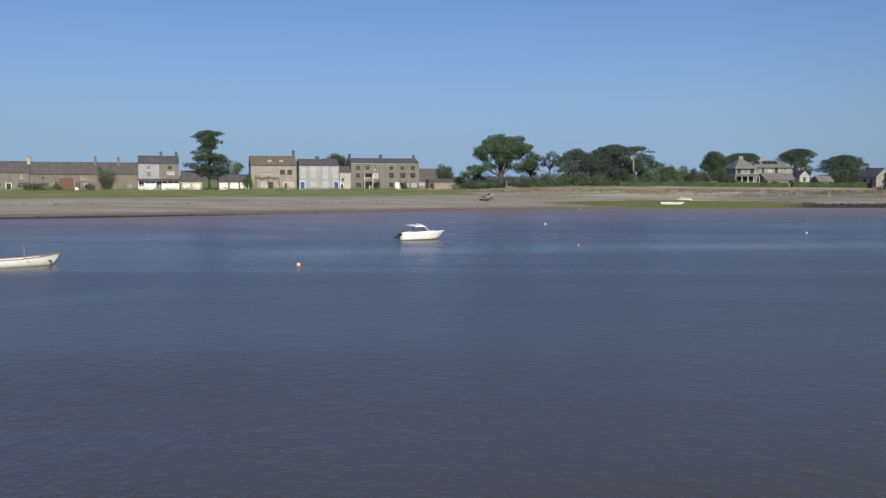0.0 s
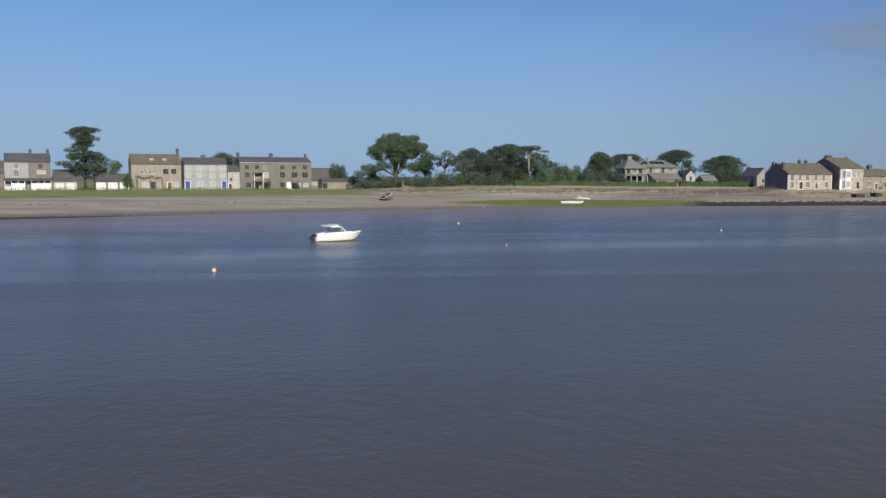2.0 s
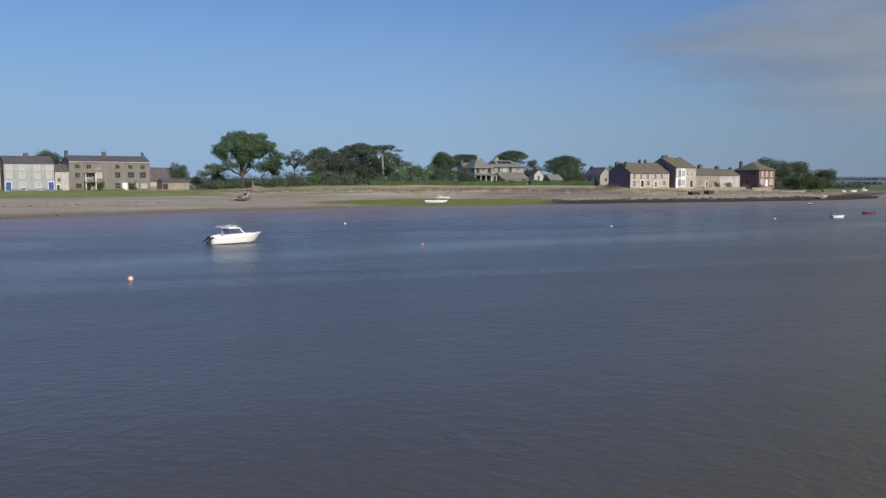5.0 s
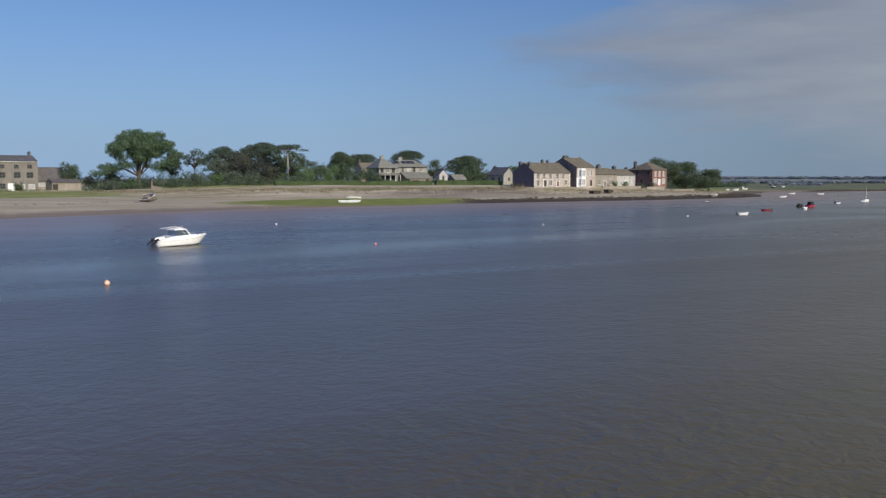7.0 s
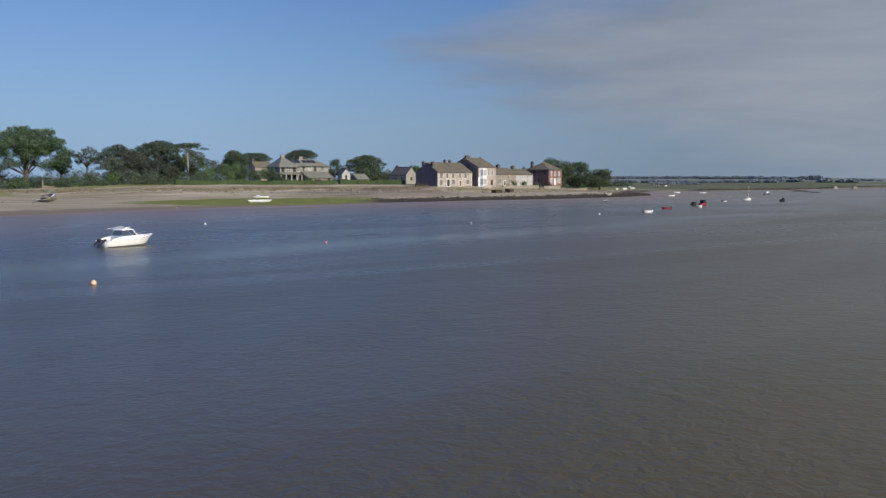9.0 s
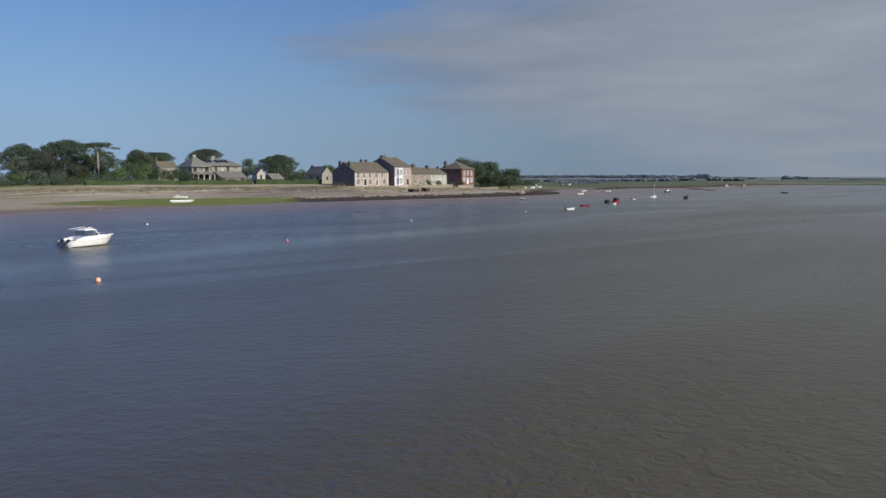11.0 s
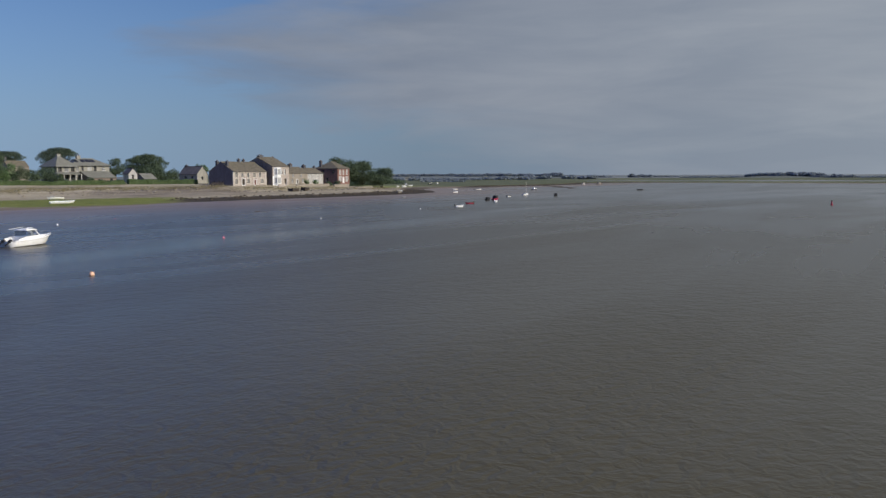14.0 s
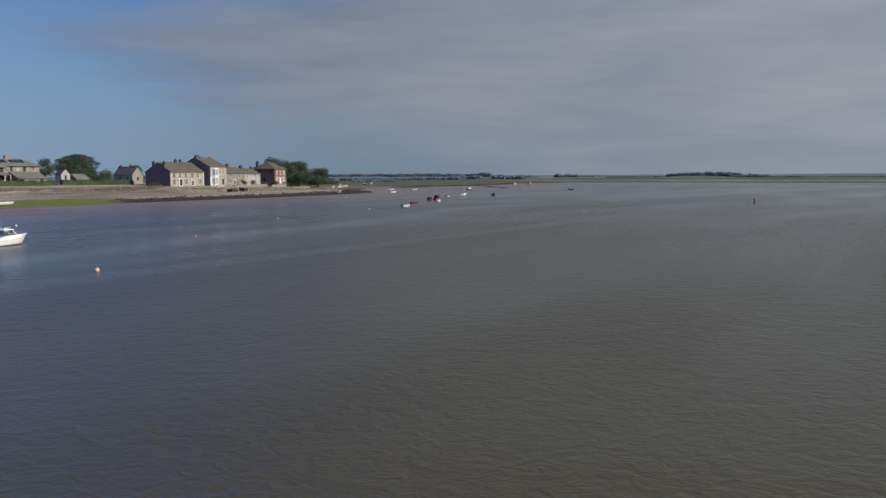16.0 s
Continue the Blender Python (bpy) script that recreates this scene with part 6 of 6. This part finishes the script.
open_boat("houseboat", "tan small houseboat against the far marsh", pose(441.6, 276.1, 0, 0, 0, -30), 4.2, 1.6, 0.55, M_GREY_WOOD, M_GREY_WOOD, M_GREY_WOOD, thwarts=0, box_at=(0.9, 3.2, 0.65, 1.5), house_mat=M_TAN, group=MB)
# drawn up on the shore
SB = "boats lying on the shore"


def ashore(x, y, rz, roll, lift=0.2):
    return pose(x, y, gz(x, y) + lift, roll, 0, rz)


open_boat("long_boat", "white open boat with green bottom lying on the saltmarsh", ashore(56.0, 216.2, -14, 8, 0.22), 5.8, 1.5, 0.36, M_GRP, M_GRP, M_GREEN_HULL, group=SB)
open_boat("small_boat", "cream cabin boat with black rail lying behind the marsh", ashore(70.2, 236.8, 165, 16, 0.2), 4.2, 1.6, 0.38, M_CREAM_HULL, M_BLACK, M_BLACK, box_at=(2.4, 3.2, 0.45, 0.62), house_mat=M_GRP, group=SB)
open_boat("fishing_boat", "weathered dark boat heeled over on the sand, mast leaning", ashore(11.2, 230.2, -42, 36, 0.3) @ pose(0, 0, 0, 0, -5), 4.5, 2.3, 1.0, M_DASH, M_GRP, M_DARK_WOOD, mast=2.6, box_at=(1.4, 2.2, 0.45, 1.05), house_mat=M_GREY_WOOD, group=SB)
open_boat("dinghy", "dark boat half hidden in the weed on the point", ashore(187.0, 221.5, 20, 12), 4.6, 1.7, 0.5, M_GREY_WOOD, M_CREAM_HULL, M_DARK_WOOD, group=SB)
for i, (x, y, rz, mt) in enumerate(((272.0, 297.0, 20, M_GRP), (279.5, 300.0, -15, M_GRP), (287.0, 306.0, 10, M_CREAM_HULL), (268, 303, 70, M_GREY_WOOD), (298.0, 312.0, -20, M_GRP))):
    open_boat("dinghy", ("white", "white", "cream", "weathered grey", "white")[i] + " dinghy pulled up on the end of the point", ashore(x, y, rz, 8), 2.9, 1.2, 0.4, mt, M_CREAM_HULL, M_GREY_WOOD, thwarts=2, group=SB)
for i, (x, y, rz) in enumerate(((326, 338, 30), (352, 342, -10), (372, 352, 15))):
    open_boat("dinghy", "small boat lying on the far marsh", ashore(x, y, rz, 6), 3.0, 1.2, 0.45, (M_GRP, M_BLACK, M_GRP)[i], M_CREAM_HULL, M_GREY_WOOD, thwarts=1, group=SB)


def buoy(label, x, y, r, mat, squash=0.95):
    top = base("mooring_buoy", pose(x, y, 0), label, "buoy", "mooring buoys")
    bm = B()
    bmesh.ops.create_uvsphere(bm, u_segments=16, v_segments=10, radius=r, matrix=Matrix.Translation((0, 0, r * 0.55)) @ Matrix.Diagonal((1, 1, squash, 1)))
    part("float", bm, mat, top, smooth=True)
    bm = B()
    tube(bm, [(0, 0, r * 1.38), (0, 0, r * 1.58)], [r * 0.24, r * 0.18], 8)
    part("neck", bm, mat, top)
    bm = B()
    pts = [(math.cos(k * math.tau / 10) * r * 0.2, 0, r * 1.66 + math.sin(k * math.tau / 10) * r * 0.2) for k in range(11)]
    tube(bm, pts, [r * 0.05] * 11, 5)
    part("ring", bm, M_STEEL, top)
    return top


buoy("orange mooring buoy floating near the cruiser", -12.0, 73.9, 0.185, M_ORANGE)
buoy("faded pink mooring buoy floating on the water", 15.4, 95.4, 0.125, M_PINK_BUOY)
buoy("white mooring buoy floating on the water", 16.6, 135.0, 0.15, M_GRP)
buoy("pale orange mooring buoy close to the marsh", 32.5, 198.0, 0.15, M_ORANGE)
buoy("white mooring buoy floating in the channel", 49.8, 116.2, 0.14, M_GRP)
buoy("small white mooring buoy off the point", 86.8, 126.5, 0.14, M_GRP)
buoy("small pink mooring buoy near the shore", 31.0, 144.5, 0.09, M_PINK_BUOY)

# a waterlogged branch drifting off the marsh
lg = base("driftwood", pose(62.0, 146.8, 0.0, 0, 0, -8), "dark waterlogged branch floating on the water", "driftwood")
bm = B()
tube(bm, [(-0.7, 0, 0.0), (-0.2, 0.08, 0.04), (0.35, 0.0, 0.045), (0.8, -0.1, 0.01)], [0.03, 0.06, 0.055, 0.02], 7)
part("stem", bm, M_DARK_WOOD, lg)
bm = B()
tube(bm, [(0.25, 0.0, 0.045), (0.5, 0.15, 0.10), (0.65, 0.22, 0.09)], [0.03, 0.02, 0.01], 6)
part("twig", bm, M_DARK_WOOD, lg)

# red channel marker
mk = base("channel_marker", pose(152.0, 65.0, 0), "red pillar channel marker standing in the water", "marker")
bm = B()
tube(bm, [(0, 0, -0.3), (0, 0, 0.16), (0, 0, 0.2)], [0.27, 0.27, 0.14], 12)
part("float", bm, M_RED_HULL, mk)
bm = B()
tube(bm, [(0, 0, 0.19), (0, 0, 0.82)], [0.16, 0.12], 10)
part("pillar", bm, M_RED_HULL, mk)
bm = B()
box(bm, -0.13, -0.13, 0.8, 0.13, 0.13, 1.04, 0.02)
part("topmark", bm, M_BLACK, mk, "dark can-shaped topmark")


# ---- shore details ----
def mud_bar(label, pts, w, h, mat):
    """A low bar of mud with tapering ends, just out of the water."""
    V, F = [], []
    n = len(pts)
    for i, (x, y) in enumerate(pts):
        k = math.sin(math.pi * i / (n - 1)) ** 0.6
        a, b = pts[max(i - 1, 0)], pts[min(i + 1, n - 1)]
        d = Vector((b[0] - a[0], b[1] - a[1], 0)).normalized()
        for u, z in ((-1, -0.25), (-0.5, 0.6), (0, 1), (0.5, 0.7), (1, -0.25)):
            q = Vector((x, y, 0)) + Vector((-d.y, d.x, 0)) * u * w * (0.25 + 0.75 * k) * (1 + 0.2 * math.sin(i * 1.9 + u))
            V.append((q.x, q.y, z * h * (0.3 + 0.7 * k) - 0.02))
    for i in range(n - 1):
        for k in range(4):
            F.append((i * 5 + k, (i + 1) * 5 + k, (i + 1) * 5 + k + 1, i * 5 + k + 1))
    me = bpy.data.meshes.new("mud_bar")
    me.from_pydata(V, [], F)
    me.shade_smooth()
    me.materials.append(mat)
    return tagged(new("mud_bar", me), label, "mud bank", kind="structure")


mud_bar("thin dark mud bar running out from the marsh", [(392 - 83 * k / 14, 283 - 66 * k / 14 + 3 * math.sin(k)) for k in range(15)], 3.0, 0.28, M_DARK_ROCK)
mud_bar("small dark mud bar before the marsh", [(300 + 26 * k / 8, 283 - 10 * k / 8) for k in range(9)], 1.8, 0.2, M_DARK_ROCK)


def stones(name, label, pts, n, smin, smax, mat, spread, seed, category="stones"):
    """Scattered rough stones along a line, joined: stuff."""
    rg = random.Random(seed)
    V, F = [], []
    seg = [math.dist(a, b) for a, b in zip(pts, pts[1:])]
    for _ in range(n):
        k = rg.uniform(0, sum(seg))
        i = 0
        while i < len(seg) - 1 and k > seg[i]:
            k -= seg[i]
            i += 1
        a, b = pts[i], pts[i + 1]
        q = k / seg[i]
        x, y = a[0] + (b[0] - a[0]) * q + rg.gauss(0, spread * 0.4), a[1] + (b[1] - a[1]) * q + rg.gauss(0, spread)
        s = smin + (smax - smin) * rg.random() ** 2.5
        z = gz(x, y)
        o = len(V)
        rot = rg.uniform(0, math.tau)
        for zz, rr in ((-0.3, 0.8), (0.25, 1.0), (0.6, 0.55)):
            for j in range(6):
                t = rot + j * math.tau / 6
                e = rg.uniform(0.75, 1.25)
                V.append((x + math.cos(t) * s * rr * e * 1.3, y + math.sin(t) * s * rr * e, z + s * zz * rg.uniform(0.8, 1.2)))
        for lv in (0, 6):
            for j in range(6):
                F.append((o + lv + j, o + lv + (j + 1) % 6, o + lv + 6 + (j + 1) % 6, o + lv + 6 + j))
        F.append(tuple(o + 12 + j for j in range(6)))
    me = bpy.data.meshes.new(name)
    me.from_pydata(V, [], F)
    me.materials.append(mat)
    return tagged(new(name, me), label, category, kind="stuff")


stones("boulders", "pale boulders and rubble at the foot of the bank", [(4, 283), (30, 272), (60, 262), (95, 256), (128, 249), (142, 247)], 330, 0.10, 0.5, M_BOULDER, 3.6, 1)
stones("boulders", "pale rubble in front of the barn and grey house", [(-16, 321), (-4, 323), (6, 322), (9, 320)], 110, 0.15, 0.75, M_BOULDER, 1.2, 2)
stones("boulders", "rubble on the bank before the stone houses", [(135, 246), (155, 244), (180, 248), (210, 254), (235, 262)], 260, 0.12, 0.6, M_BOULDER, 2.4, 3)
stones("weedy_rocks", "dark weed-covered rocks along the tide line", [(92, 222), (112, 220), (141, 221), (170, 224), (200, 231), (218, 241)], 470, 0.10, 0.5, M_DARK_ROCK, 3.2, 4)
stones("weedy_rocks", "dark stones along the water's edge", [(-150, 121), (-78, 148.5), (-51, 159.5), (-23, 175)], 260, 0.06, 0.25, M_DARK_ROCK, 1.4, 5)
stones("strand_line", "line of dark driftwood and weed on the sand", [(-140, 165), (-80, 186), (-30, 205), (10, 228)], 260, 0.05, 0.22, M_DARK_ROCK, 1.0, 6)

# old timber landing stages before the point: planked dark cribs
for x, y, w, h in ((155.6, 242.6, 3.1, 1.1), (163.3, 244.6, 2.1, 1.3)):
    st = base("landing_stage", pose(x, y, gz(x, y), 0, 0, 10), "old dark planked timber landing stage on the beach", "stage", "landing stages")
    for px in (0.0, w * 0.5, w):
        for yy in (0.0, 1.7):
            bm = B()
            box(bm, px - 0.13, yy - 0.13, -0.5, px + 0.13, yy + 0.13, h + (0.12 if px == 0 else 0.02))
            part("post", bm, M_DARK_WOOD, st)
    n = int(h / 0.27)
    for i in range(n):
        z = 0.02 + i * (h - 0.1) / n
        for yy in (-0.20, 1.84):
            bm = B()
            box(bm, -0.15, yy, z, w + 0.15 - 0.2 * (i == n - 1), yy + 0.06, z + h / n - 0.05)
            part("plank", bm, M_DARK_WOOD, st)
        for xx in (-0.20, w + 0.14):
            bm = B()
            box(bm, xx, -0.13, z, xx + 0.06, 1.83, z + h / n - 0.05)
            part("plank", bm, M_DARK_WOOD, st)
    for i in range(5):
        bm = B()
        box(bm, -0.15, i * 0.36 - 0.05, h - 0.16, w + 0.15, i * 0.36 + 0.28, h - 0.09)
        part("plank", bm, M_DARK_WOOD, st)

# fence beside the stone house
fn = base("fence", pose(133.6, 259.0, gz(135, 258.5) - 0.1, 0, 0, 3), "dark weathered post and rail fence", "fence")
for i in range(8):
    bm = B()
    box(bm, i * 0.72 - 0.11, -0.12, -0.4, i * 0.72 + 0.11, 0.12, 1.6 + 0.25 * ((i * 7) % 3))
    part("post", bm, M_DARK_WOOD, fn)
for z in (0.5, 1.05):
    bm = B()
    box(bm, -0.1, -0.18, z, 5.2, -0.12, z + 0.14)
    part("rail", bm, M_DARK_WOOD, fn)

# stone gate pillar and wall end on the bank
gp = base("gate_pillar", pose(23.0, 296.5, gz(23, 296.5)), "pale stone gate pillar with a short sloping wall", "pillar")
bm = B()
box(bm, -0.22, -0.22, -0.4, 0.22, 0.22, 2.4, 0.03)
box(bm, -0.28, -0.28, 2.4, 0.28, 0.28, 2.55, 0.08)
part("pillar", bm, M_STONE, gp)
bm = B()
for y in (-0.22, 0.22):
    quad(bm, (0.24, y, -0.5), (4.2, y, -0.5), (4.2, y, 0.1), (0.24, y, 0.95))
quad(bm, (0.24, -0.22, 0.95), (4.2, -0.22, 0.1), (4.2, 0.22, 0.1), (0.24, 0.22, 0.95))
quad(bm, (4.2, -0.22, -0.5), (4.2, 0.22, -0.5), (4.2, 0.22, 0.1), (4.2, -0.22, 0.1))
part("wall", bm, M_STONE, gp)

# garden walls on the point
for x, y, rz, L, h, mt, lb in ((172.5, 259.6, 12, 22, 0.9, M_TAN, "low tan stone garden wall before the cottages"),
                               (198.0, 265.5, 15, 12, 1.5, M_TAN, "tan stone garden wall by the brick house"),
                               (216.5, 272.0, 18, 18, 0.7, M_TAN, "low stone wall running out to the point")):
    gw = base("garden_wall", pose(x, y, gz(x + L / 2, y + 1) - 0.1, 0, 0, rz), lb, "wall")
    bm = B()
    box(bm, 0, -0.2, -0.6, L, 0.2, h)
    part("stonework", bm, mt, gw)
    bm = B()
    box(bm, -0.05, -0.27, h, L + 0.05, 0.27, h + 0.12)
    part("coping", bm, mt, gw)

# white stone and gatepost by the row
for x, y in ((-122.5, 285.5),):
    ws = base("marker_stone", pose(x, y, gz(x, y)), "white painted round stone on the grass", "stone")
    bm = B()
    bmesh.ops.create_icosphere(bm, subdivisions=2, radius=0.75, matrix=Matrix.Diagonal((1, 1, 0.9, 1)))
    for v in bm.verts:
        v.co *= 1 + 0.08 * math.sin(v.co.x * 9 + v.co.y * 7 + v.co.z * 5)
        v.co.z += 0.4
    part("stone", bm, M_WHITE, ws, smooth=True)

# distant farm and church-like masts on the far shore
for x, y, W, rz in ((648, 618, 6, -48), (675, 592, 3.5, -48), (722, 566, 5, -50), (800, 548, 4, -54), (1700, 780, 10, -65)):
    house("farmhouse", "distant pale farm building beyond the marsh", pose(x, y, gz(x, y), 0, 0, rz), W, 4, 1.7, 2.9, M_LIGHT, M_SLATE_PALE,
          front=[("w", W * 0.3, 0.7, 0.6, 0.7), ("w", W * 0.7, 0.7, 0.6, 0.7)], category="farm")
